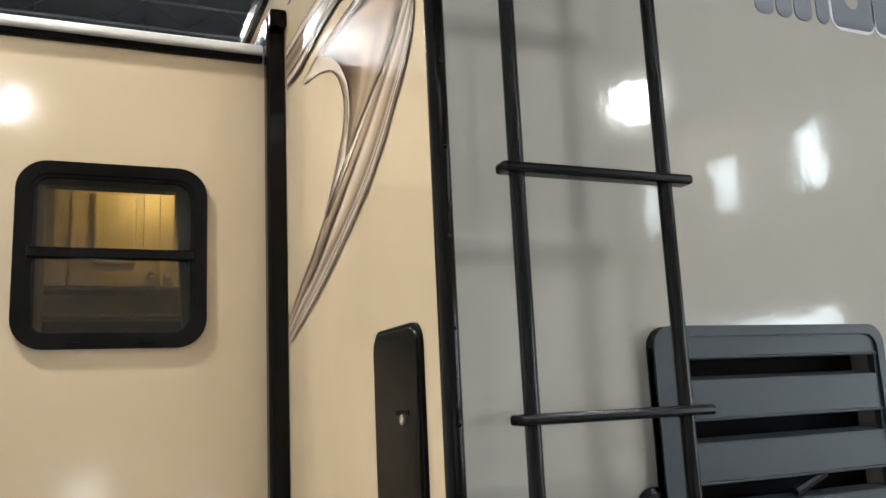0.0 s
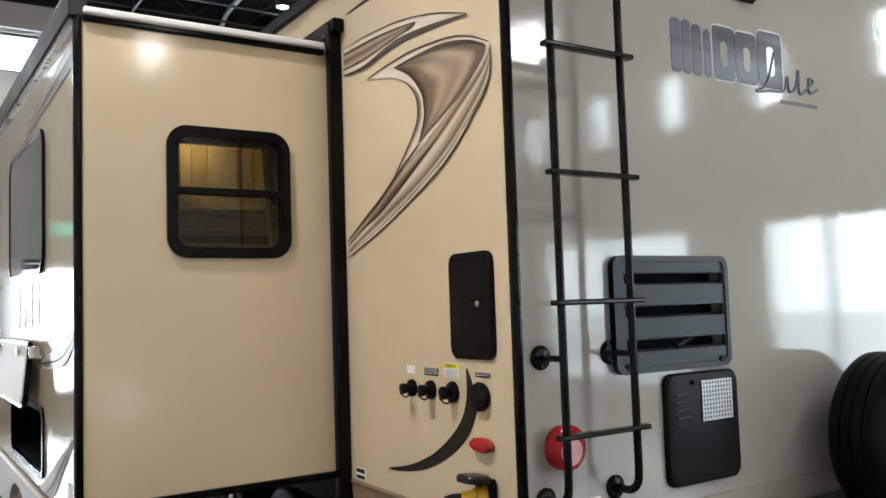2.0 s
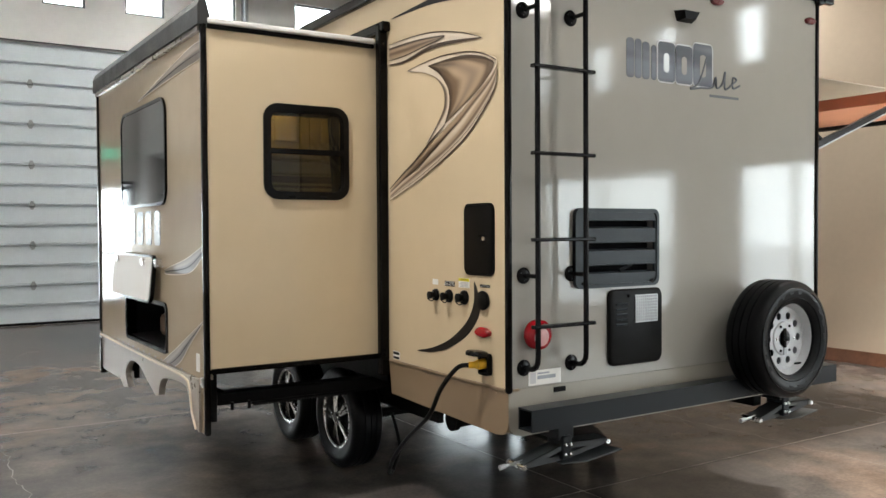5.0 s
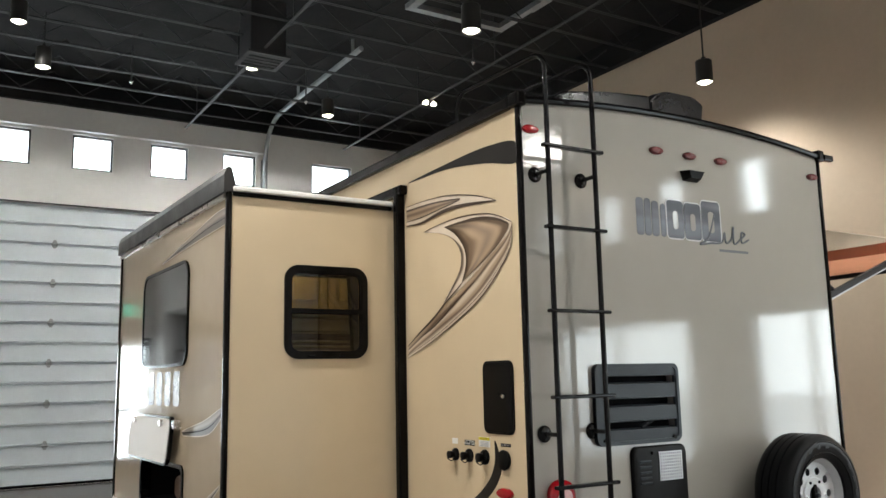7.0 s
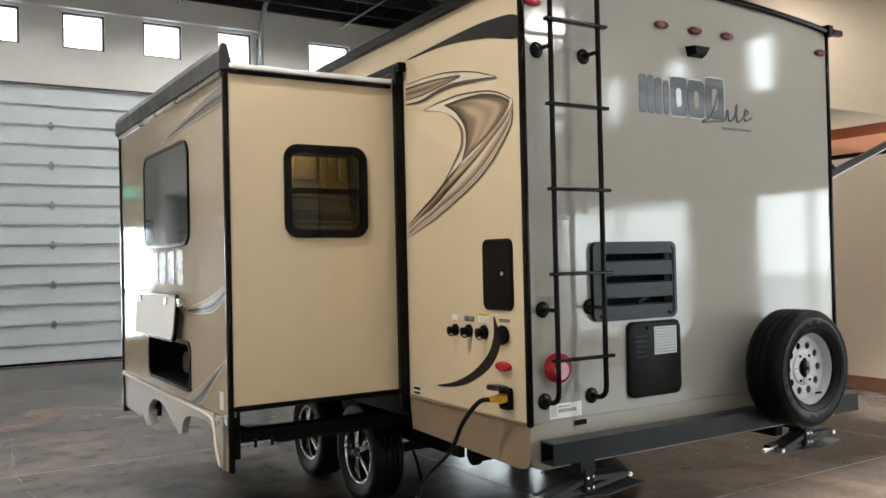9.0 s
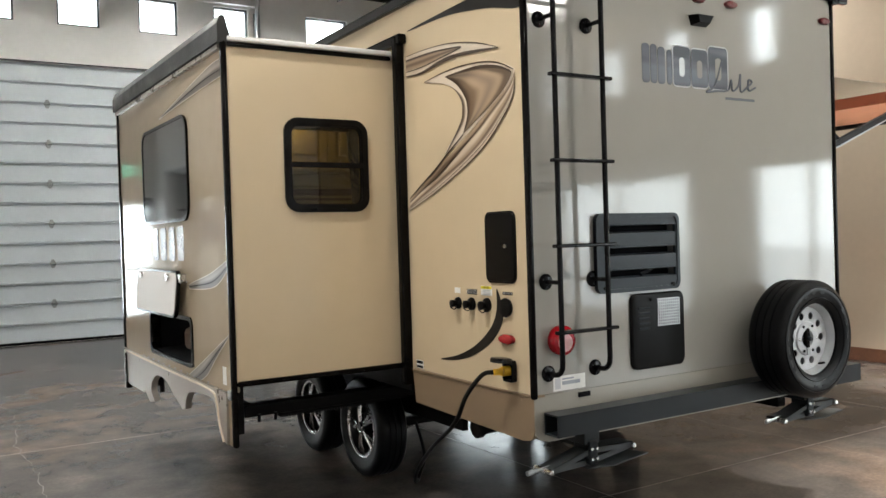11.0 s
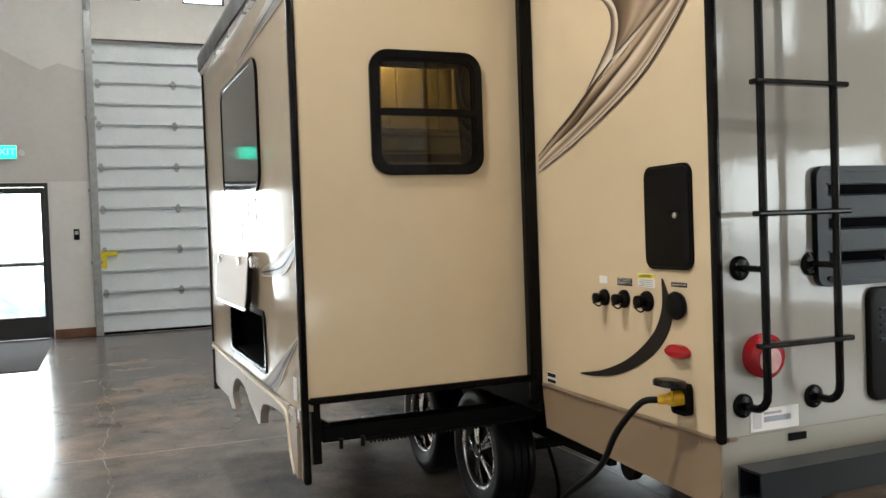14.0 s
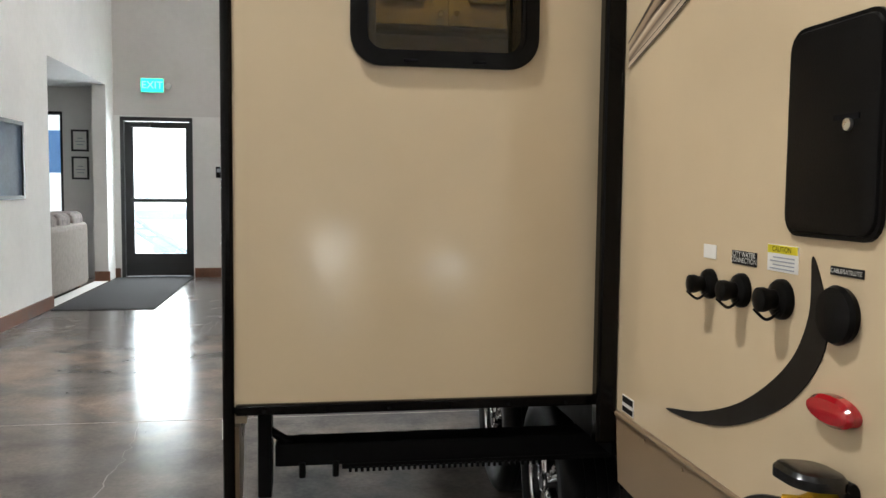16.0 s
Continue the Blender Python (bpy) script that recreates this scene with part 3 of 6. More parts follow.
def glazed_window(name, on, u0, u1, v0, v1, label, bars=(), fw=0.05, glassy="clear"):
    w = tagged(part(name, plated(on, rect(u0, u1, v0, v1), [rect(u0 + fw, u1 - fw, v0 + fw, v1 - fw)], -0.14, -0.05), "frame_black"), label, "window", kind="structure")
    for b in bars:
        part("mullion", plated(on, rect(b - 0.025, b + 0.025, v0 + fw, v1 - fw), [], -0.13, -0.06), "frame_black", w)
    p = part("pane", plated(on, rect(u0 + fw - 0.005, u1 - fw + 0.005, v0 + fw - 0.005, v1 - fw + 0.005), [], -0.1, -0.094), glassy, w)
    p.visible_shadow = False
    return w


n = 1
for a, b in CLERE:
    glazed_window("window_%d" % n, wall_x, a, b, 5.63, 6.28, "small square clerestory window in a black frame", fw=0.035)
    n += 1
for a, b in RWIN:
    glazed_window("window_%d" % n, wall_r, a, b, 0.35, 2.5, "large black-framed storefront window", bars=((a + b) / 2,))
    n += 1
for a, b in RHIGH:
    glazed_window("window_%d" % n, wall_r, a, b, 3.85, 4.65, "small square clerestory window in a black frame", fw=0.035)
    n += 1
glazed_window("window_%d" % n, wall_r, *CORNER, "wide black-framed storefront glazing", bars=(10.0, 11.2))
n += 1
glazed_window("window_%d" % n, wall_x, *OFFICE, "black-framed lounge window")
for q in ADDED_PANES:
    n += 1
    glazed_window("window_%d" % n, wall_b, *q, "low black-framed pane letting daylight in", fw=0.03)

# exit door
exit_door = tagged(part("door_1", plated(wall_x, rect(*DOOR), [rect(DOOR[0] + 0.055, DOOR[1] - 0.055, 0.012, DOOR[3] - 0.06)], -0.16, 0.012), "frame_black"),
                   "black aluminium storefront exit door with two panes", "door", kind="structure")
a0, a1 = DOOR[0] + 0.06, DOOR[1] - 0.06
leaf = part("door_leaf", plated(wall_x, rect(a0, a1, 0.02, 2.49), [rect(a0 + 0.13, a1 - 0.06, 0.38, 1.2), rect(a0 + 0.13, a1 - 0.06, 1.28, 2.39)], -0.1, -0.05), "frame_black", exit_door)
for v0, v1 in ((0.37, 1.21), (1.27, 2.4)):
    part("pane", plated(wall_x, rect(a0 + 0.12, a1 - 0.05, v0, v1), [], -0.08, -0.074), "clear", leaf).visible_shadow = False
part("push_bar", rod(bmesh.new(), (a0 + 0.1, YF - 0.03, 1.24), (a1 - 0.05, YF - 0.03, 1.24), 0.028, 12), "frame_black", leaf)
part("closer", boxed(a0 + 0.1, a0 + 0.4, YF - 0.05, YF + 0.03, 2.4, 2.46, 0.01), "frame_black", leaf)

# outdoors: bright sky, and snow that glows in place of daylight on it
tagged(part("backdrop_far", boxed(-14, 12, YF + 7.0, YF + 7.1, 1.0, 12), "outside"), "bright overcast sky", "sky", kind="structure")
tagged(part("backdrop_side", boxed(XR + 7.0, XR + 7.1, -22, 26, 1.2, 9), "outside"), "bright overcast sky", "sky", kind="structure")
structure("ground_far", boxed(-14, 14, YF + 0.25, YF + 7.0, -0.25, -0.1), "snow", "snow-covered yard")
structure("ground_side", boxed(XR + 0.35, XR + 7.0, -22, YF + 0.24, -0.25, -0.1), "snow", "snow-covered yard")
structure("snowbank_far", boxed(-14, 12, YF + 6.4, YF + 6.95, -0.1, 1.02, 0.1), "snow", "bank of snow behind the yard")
structure("snowbank_side", boxed(XR + 6.4, XR + 6.95, -22, YF, -0.1, 1.2, 0.1), "outside_dark", "grey hedge behind the yard")


def ramp(x, y):
    t = thing("ramp", "grey steel loading ramp leaning in the snow", "ramp", (x, y, -0.1), "yard ramps")
    for dx in (0.0, 0.32):
        bm = bmesh.new()
        rod(bm, (x + dx - 0.9, y, 0.9), (x + dx + 0.5, y, -0.08), 0.05, 8)
        part("rail", bm, "outside_dark", t)
    for k in range(6):
        f = (k + 0.5) / 6
        part("rung", rod(bmesh.new(), (x - 0.9 + 1.4 * f, y, 0.9 - 0.98 * f), (x - 0.58 + 1.4 * f, y, 0.9 - 0.98 * f), 0.03, 6), "outside_dark", t)


ramp(-3.6, YF + 2.6)
t = thing("parked_trailer", "pale flatbed trailer parked in the snow", "trailer", (-3.4, YF + 5.0, -0.1))
part("deck", boxed(-4.6, -2.2, YF + 4.6, YF + 5.6, 0.75, 0.95, 0.02), "outside_dark", t)
for x in (-3.9, -3.0):
    part("wheel", rod(bmesh.new(), (x, YF + 4.62, 0.15), (x, YF + 4.8, 0.15), 0.25, 20), "outside_dark", t)
t = thing("parked_camper", "white camper with a blue band seen outside", "camper", (-6.6, YF + 4.0, -0.1))
part("body", boxed(-8.6, -5.2, YF + 3.0, YF + 5.4, -0.1, 3.0, 0.1), "paper", t)
part("band", boxed(-8.55, -5.25, YF + 2.985, YF + 3.0, 1.7, 2.5), "blue", t)

# daylight through the openings
for a, b in RWIN:
    area_lamp("daylight", look((XR + 0.25, (a + b) / 2, 1.45), (0, (a + b) / 2, 1.45)), b - a, 2.1, SIDE_W * (b - a) * 2.1, DAY)
for k, (a, b) in enumerate(RHIGH):
    area_lamp("daylight", look((XR + 0.25, (a + b) / 2, 4.25), (0, (a + b) / 2, 3.0)), b - a, 0.8, 1.85 * SIDE_W * (b - a) * 0.8, DAY)
# Lamps in the added low panes, which make those highlights.
for u0, u1, v0, v1 in ADDED_PANES:
    area_lamp("daylight", look(((u0 + u1) / 2, YB - 0.25, (v0 + v1) / 2), ((u0 + u1) / 2, 0, (v0 + v1) / 2)), u1 - u0, v1 - v0, SIDE_W * (u1 - u0) * (v1 - v0), DAY)
area_lamp("daylight", look((-3.25, YF + 0.3, 1.4), (-3.25, 0, 1.0)), 0.9, 2.0, DAY_W * 5.0, DAY)
for a, b in CLERE:
    area_lamp("daylight", look(((a + b) / 2, YF + 0.3, 5.95), ((a + b) / 2, 0, 3.0)), b - a, 0.62, DAY_W * (b - a) * 0.62, DAY)


# sectional garage door
def garage_door():
    t = thing("garage_door", "closed white ribbed steel sectional garage door", "garage door", ((gd0 + gd1) / 2, YF + 0.1, 0), kind="structure")
    h = gdz / 7
    for k in range(7):
        z = k * h
        bm = bmesh.new()
        prof = [(0.0, -0.02), (0.004, 0.058), (0.02, 0.06), (0.034, 0.05), (0.45 * h, 0.0), (0.47 * h, -0.02), (0.5 * h, -0.02), (0.504 * h, 0.058), (0.504 * h + 0.018, 0.06), (0.504 * h + 0.032, 0.05), (0.95 * h, 0.0), (0.97 * h, -0.02), (h + 0.002, -0.02)]
        rows = [[bm.verts.new((x, YF + 0.1 - d, z + v)) for v, d in prof] for x in (gd0 - 0.03, gd1 + 0.03)]
        back = [[bm.verts.new((x, YF + 0.14, z + v)) for v, d in (prof[0], prof[-1])] for x in (gd0 - 0.03, gd1 + 0.03)]
        for i in range(len(prof) - 1):
            bm.faces.new((rows[0][i], rows[0][i + 1], rows[1][i + 1], rows[1][i]))
        bm.faces.new((back[0][0], back[0][1], back[1][1], back[1][0]))
        bm.faces.new((rows[0][0], rows[1][0], back[1][0], back[0][0]))
        bm.faces.new((rows[0][-1], rows[1][-1], back[1][1], back[0][1]))
        p = part("panel", bm, "garage", t)
        for x in (gd0 + 0.06, gd0 + 1.27, gd0 + 2.53, gd0 + 3.79, gd1 - 0.06):
            if k == 0:
                continue
            hb = bmesh.new()
            for w0, w1, z0, z1 in ((0.055, 0.02, z - 0.02, z - 0.09), (0.055, 0.02, z - 0.02, z + 0.06)):
                q = [hb.verts.new((x + a, YF + b, c)) for b in (0.024, 0.036) for a, c in ((-w0, z0), (w0, z0), (w1, z1), (-w1, z1))]
                for f in ((0, 1, 2, 3), (4, 5, 6, 7), (0, 1, 5, 4), (1, 2, 6, 5), (2, 3, 7, 6), (3, 0, 4, 7)):
                    hb.faces.new([q[i] for i in f])
            rod(hb, (x - 0.05, YF + 0.024, z - 0.02), (x + 0.05, YF + 0.024, z - 0.02), 0.014, 8)
            part("hinge", hb, "galv", p)
    return t


garage_door()
structure("trim_garage_seal", boxed(gd0 - 0.03, gd1 + 0.03, YF + 0.0, YF + 0.075, 0.0, 0.045, 0.006), "slot", "black rubber seal under the garage door")
structure("trim_garage_head", boxed(gd0 - 0.1, gd1 + 0.1, YF - 0.014, YF - 0.002, gdz - 0.01, gdz + 0.02), "frame_black", "black seal above the garage door")


def door_track(x):
    t = thing("door_track", "galvanised garage door track bending up to the ceiling", "track", (x, YF - 0.05, 0), "garage door tracks", "structure")
    s = 0.06
    bm = bmesh.new()
    box(bm, x - s, x + s, YF - 0.07, YF - 0.062, 0, 6.2)
    box(bm, x - s, x - s + 0.008, YF - 0.07, YF - 0.003, 0, 6.2)
    part("upright", bm, "galv", t)
    pts = smooth_path([(x, YF - 0.1, 5.4), (x, YF - 0.12, 6.35), (x, YF - 0.5, 6.85), (x, YF - 1.4, 6.98), (x, YF - 4.6, 6.99)], 6)
    part("curve", tube(bmesh.new(), pts, 0.045, 8), "galv", t)
    for z in (1.2, 2.4, 3.6, 4.7):
        part("bracket", boxed(x - s - 0.03, x + s + 0.03, YF - 0.06, YF - 0.004, z, z + 0.05), "galv", t)
    for y in (YF - 1.9, YF - 4.3):
        part("hanger", boxed(x - 0.02, x + 0.02, y, y + 0.04, 6.98, ZC + 0.01), "galv", t)


for x in (gd0 - 0.06, gd1 + 0.06):
    door_track(x)
t = thing("caution_tape", "yellow tape marker on the garage door edge", "tape", (gd0 + 0.1, YF + 0.05, 1.2))
part("strip", boxed(gd0 + 0.0, gd0 + 0.26, YF - 0.02, YF + 0.066, 1.32, 1.4), "tape", t)
part("strip", boxed(gd0 + 0.0, gd0 + 0.09, YF - 0.02, YF + 0.066, 1.12, 1.32), "tape", t)


def pendant(x, y, z, k, reach, soft=0.09):
    t = thing("pendant_lamp", "black cylinder pendant lamp glowing warm white", "lamp", (x, y, z), "hall pendant lamps")
    bm = bmesh.new()
    lathe(bm, [(0.1, 0.3), (0.108, 0.29), (0.11, 0.0), (0.1, 0.0), (0.095, 0.04), (0.02, 0.05), (0.02, 0.28)], Matrix.Translation((x, y, z)), 24, True)
    part("can", bm, "lamp_can", t, smooth=True)
    part("diffuser", lathe(bmesh.new(), [(0.005, -0.022), (0.06, -0.016), (0.094, 0.008), (0.094, 0.035)], Matrix.Translation((x, y, z)), 24), "lamp_face", t, smooth=True)
    part("rim", lathe(bmesh.new(), [(0.1, -0.004), (0.113, -0.004), (0.113, 0.02), (0.1, 0.02)], Matrix.Translation((x, y, z)), 24, True), "lamp_can", t)
    part("cord", rod(bmesh.new(), (x, y, z + 0.28), (x, y, ZC + 0.01), 0.012, 6), "lamp_can", t)
    part("collar", rod(bmesh.new(), (x, y, z + 0.29), (x, y, z + 0.35), 0.03, 10), "lamp_can", t)
    spot_lamp("pendant_glow", (x, y, z - 0.06), LAMP_W * k, WARM, soft, reach)


# place, share of the power, and width of the beam in degrees
# Six hang in view, the rest unseen; the last is added to brighten the floor.
for x, y, z, k, reach in ((-1.28, 9.94, 6.4, 0.3, 170), (1.74, 9.4, 6.75, 1.05, 170), (3.39, 10.12, 6.4, 0.9, 170), (2.46, 4.05, 5.5, 0.9, 170), (6.1, 3.95, 5.5, 1.2, 140), (-1.69, 9.1, 6.7, 0.7, 170),
                          (-1.25, 4.0, 6.0, 5.0, 96), (-2.1, 0.35, 5.2, 2.2, 104), (-2.6, -4.4, 6.0, 0.3, 170), (0.8, -3.6, 6.0, 0.62, 170), (3.6, -3.4, 5.4, 1.5, 174),
                          (-1.5, -7.9, 5.8, 0.35, 170), (1.45, -8.0, 5.6, 0.35, 170), (6.1, -7.4, 5.5, 1.0, 170), (4.9, -0.4, 5.2, 9.0, 84)):
    # Lamps beyond x = 4 are enlarged to soften their shadows.
    pendant(x, y, z, k, reach, 0.3 if x > 4.0 else 0.09)

t = thing("twin_spot", "twin emergency spot lamp under the joists", "lamp", (4.72, 8.77, 6.5))
for dx in (-0.06, 0.06):
    part("head", lathe(bmesh.new(), [(0.02, 0.06), (0.05, 0.02), (0.05, 0.0)], Matrix.Translation((4.72 + dx * 1.3, 8.77, 6.42)), 12), "lamp_face", t)
part("stem", rod(bmesh.new(), (4.72, 8.77, 6.46), (4.72, 8.77, 6.52), 0.012, 6), "lamp_can", t)


def conduit(x, z, y0, y1):
    t = thing("conduit", "dark sprinkler pipe running under the joists", "pipe", (x, y0, z), "ceiling pipes")
    part("pipe", rod(bmesh.new(), (x, y0, z), (x, y1, z), 0.022, 10), "joist", t)
    y = y0 + 0.4
    while y < y1:
        part("hanger", boxed(x - 0.01, x + 0.01, y, y + 0.02, z, ZC + 0.01), "joist", t)
        y += 2.4


for x in (1.45, 4.75):
    conduit(x, 6.52, -8.0, 12.4)
t = thing("roof_hatch", "dim blue-grey framed hatch between the joists", "hatch", (3.95, 6.0, ZC))
bm = plated(lambda u, v, d: (u, v, ZC - 0.2 - d), rect(3.1, 4.8, 5.4, 6.7), [rect(3.22, 4.68, 5.52, 6.58)], 0, 0.08)
part("frame", bm, "galv", t)
for x in (3.15, 4.75):
    part("hanger", boxed(x - 0.02, x + 0.02, 5.44, 5.48, ZC - 0.2, ZC + 0.02), "galv", t)


def air_diffuser(x, y, z):
    t = thing("air_diffuser", "black duct drop with a square grey air grille", "vent", (x, y, z))
    part("duct", boxed(x - 0.27, x + 0.27, y - 0.27, y + 0.27, z + 0.02, ZC + 0.01, 0.01), "joist", t)
    part("frame", plated(lambda u, v, d: (x + u, y + v, z + d), rect(-0.32, 0.32, -0.32, 0.32), [rect(-0.26, 0.26, -0.26, 0.26)], 0.0, 0.03), "grille", t)
    for k in range(5):
        part("blade", boxed(x - 0.26, x + 0.26, y - 0.23 + k * 0.115 - 0.012, y - 0.23 + k * 0.115 + 0.012, z + 0.004, z + 0.02), "grille", t)


air_diffuser(1.5, 8.2, 6.4)


def sprinkler(x, y):
    t = thing("sprinkler_head", "small pale sprinkler head under the joists", "sprinkler", (x, y, 6.7), "sprinkler heads")
    part("drop", rod(bmesh.new(), (x, y, 6.64), (x, y, ZC + 0.01), 0.012, 6), "joist", t)
    part("deflector", lathe(bmesh.new(), [(0.006, 0.06), (0.03, 0.05), (0.03, 0.04), (0.006, 0.0)], Matrix.Translation((x, y, 6.58)), 10), "chrome", t)


for x, y in ((0.1, 10.6), (3.0, 10.2), (-2.2, 11.2), (4.6, 7.2), (1.0, 5.2), (3.3, 3.4)):
    sprinkler(x, y)


# ---------------------------------------------------------------- the travel trailer
W, L = 2.44, 5.9                     # body width and length
Z0, Z1, ZS = 0.865, 3.07, 0.63       # wall foot, eave and skirt foot
SX, SY0, SY1 = -1.085, 1.26, 3.94     # slide-out: outer face, its ends
SZ0, SZ1 = 0.885, 2.745


def rear(u, v, d):
    return (u, -d, v)


def side(u, v, d):
    return (-d, u, v)


def slide_end(u, v, d):
    return (u, SY0 - d, v)


def sx(y):
    return SX - 0.022 * (y - SY0)       # the outer face stands a little askew


def slide_out(u, v, d):
    return (sx(u) - d, u, v)


def arch(u):
    return Z1 + 0.075 * (1 - ((u - W / 2) / (W / 2)) ** 2)


trailer = thing("travel_trailer", "tan travel trailer with its slide-out extended on the showroom floor", "camper", (W / 2, L / 2, 0))
P = trailer
top_pts = [(W * k / 24, arch(W * k / 24)) for k in range(24, -1, -1)]
part("rear_wall", plated(rear, [(0.003, Z0), (W - 0.003, Z0)] + [(min(max(u, 0.003), W - 0.003), v) for u, v in top_pts], [rect(0.425, 0.985, 1.355, 1.725)], -0.05, 0.0), "grey_panel", P, "glossy champagne fibreglass rear wall")
part("side_wall", plated(side, rect(0.002, L, Z0, Z1), [rect(SY0 + 0.02, SY1 - 0.02, SZ0 + 0.02, SZ1 - 0.02)], -0.05, 0.0), "tan", P, "tan fibreglass side wall")
part("side_wall", boxed(W - 0.05, W, 0.05, L, Z0, Z1), "tan", P)
part("front_wall", boxed(0.05, W - 0.05, L - 0.05, L, Z0, Z1), "grey_panel", P)
bm = bmesh.new()
for y0, y1 in ((0.0, L),):
    a = [bm.verts.new((u, y0, v + 0.004)) for u, v in top_pts]
    b = [bm.verts.new((u, y1, v + 0.004)) for u, v in top_pts]
    for i in range(len(a) - 1):
        bm.faces.new((a[i], a[i + 1], b[i + 1], b[i]))
bmesh.ops.solidify(bm, geom=bm.faces[:], thickness=0.03)
part("roof", bm, "paper", P, "white membrane roof")
part("floor_pan", boxed(0.03, W - 0.03, 0.06, L - 0.02, ZS + 0.12, Z0 + 0.02), "under", P, "black underbelly")

# edge trims
bm = bmesh.new()
tube(bm, [(u, -0.01, v + 0.004) for u, v in top_pts], 0.019, 8)
part("roof_trim", bm, "trim", P, smooth=True)
for x in (0.0, W):
    bm = bmesh.new()
    s = 1 if x else -1
    box(bm, min(x - s * 0.022, x + s * 0.012), max(x - s * 0.022, x + s * 0.012), -0.012, 0.022, Z0 - 0.02, Z1 + 0.01, 0.0145, 4)
    c = part("corner_trim", bm, "trim", P, "glossy black corner moulding", True)
    for k in range(14):
        z = Z0 + 0.08 + k * 0.16
        part("screw", rod(bmesh.new(), (x - s * 0.008, -0.011, z), (x - s * 0.008, -0.014, z), 0.004, 8), "tube", c)
    part("corner_cap", boxed(x - 0.03, x + 0.03, -0.035, 0.05, Z1 - 0.03, Z1 + 0.045, 0.01), "trim", P)
    part("gutter_rail", boxed(x - 0.03, x + 0.03, 0.05, L, Z1 - 0.03, Z1 + 0.035, 0.01), "trim", P)
part("gutter_spout", boxed(W + 0.02, W + 0.12, -0.04, 0.0, Z1 - 0.02, Z1 + 0.02, 0.008), "trim", P)

# skirt below the walls
bm = bmesh.new()
plate(bm, side, [(0.006, Z0 - 0.002), (0.006, ZS + 0.06), (0.02, ZS + 0.025), (0.05, ZS + 0.008), (0.1, ZS), (1.17, ZS + 0.03), (1.2, Z0 - 0.002)], [], -0.03, -0.001)
part("skirt", bm, "skirt", P, "tan lower skirt panel with its shade in the colour")
part("skirt", plated(rear, [(0.003, Z0 - 0.002), (0.003, ZS + 0.07), (0.012, ZS + 0.035), (0.04, ZS + 0.01), (0.09, ZS), (W - 0.03, ZS), (W - 0.03, Z0 - 0.002)], [], -0.04, -0.001), "rear_skirt", P, "champagne lower rear panel")
bm = bmesh.new()
tube(bm, smooth_path([(0.0, 1.2, Z0 - 0.012), (0.0, 0.03, Z0 - 0.005), (0.03, 0.0, Z0 - 0.005), (0.06, 0.0, Z0 - 0.005)], 1), 0.008, 8)
part("rub_rail", bm, "skirt", P)
part("skirt", plated(side, [(4.6, Z0), (4.6, ZS + 0.02), (L, ZS + 0.02), (L, Z0)], [], -0.03, -0.004), "skirt", P)
part("skirt", boxed(W - 0.03, W, 0.03, L, ZS, Z0), "skirt", P)

# chassis
for x in (0.42, W - 0.42):
    part("chassis_rail", boxed(x - 0.04, x + 0.04, 0.12, L + 0.6, ZS - 0.1, ZS + 0.12, 0.006), "under", P)
for y in (0.9, 2.46, 4.4):
    part("cross_member", boxed(0.42, W - 0.42, y - 0.03, y + 0.03, ZS - 0.06, ZS + 0.1), "under", P)
part("wheel_well", boxed(0.0, 0.42, 1.22, 3.55, 0.72, Z0 + 0.02), "under", P)
part("wheel_well", boxed(0.36, 0.4, 1.22, 3.55, 0.42, 0.74), "under", P)
bump = part("bumper", bmesh.new(), "steel", P, "dark steel box-section bumper")
bm = plated(lambda u, v, d: (0.1 - 0.08 + d, u, v), rect(-0.155, -0.05, 0.685, 0.79), [rect(-0.147, -0.058, 0.693, 0.782)], 0.0, W - 0.04)
bm.to_mesh(bump.data)
bm.free()
for x in (0.42, W - 0.42):
    part("bumper_bracket", boxed(x - 0.05, x + 0.05, -0.05, 0.14, 0.66, 0.7), "under", P)
# A dark block drawn as the hole, its inner shade in the colour.
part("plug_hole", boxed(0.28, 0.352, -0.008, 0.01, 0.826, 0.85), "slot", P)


def tyre_mesh(m, r, w, rim):
    bm = bmesh.new()
    h = w / 2
    prof = [(rim, -h * 0.82), (rim + 0.03, -h * 0.98), (r * 0.86, -h), (r * 0.95, -h * 0.92), (r * 0.99, -h * 0.78), (r, -h * 0.62)]
    for g in (-0.42, -0.05, 0.35):
        prof += [(r, (g - 0.04) * h), (r - 0.008, (g - 0.03) * h), (r - 0.008, (g + 0.03) * h), (r, (g + 0.04) * h)]
    prof += [(r, h * 0.62), (r * 0.99, h * 0.78), (r * 0.95, h * 0.92), (r * 0.86, h), (r * 0.8, h * 1.005), (r * 0.79, h * 0.99), (rim + 0.03, h * 0.98), (rim, h * 0.82)]
    return lathe(bm, prof, m, 56, True)


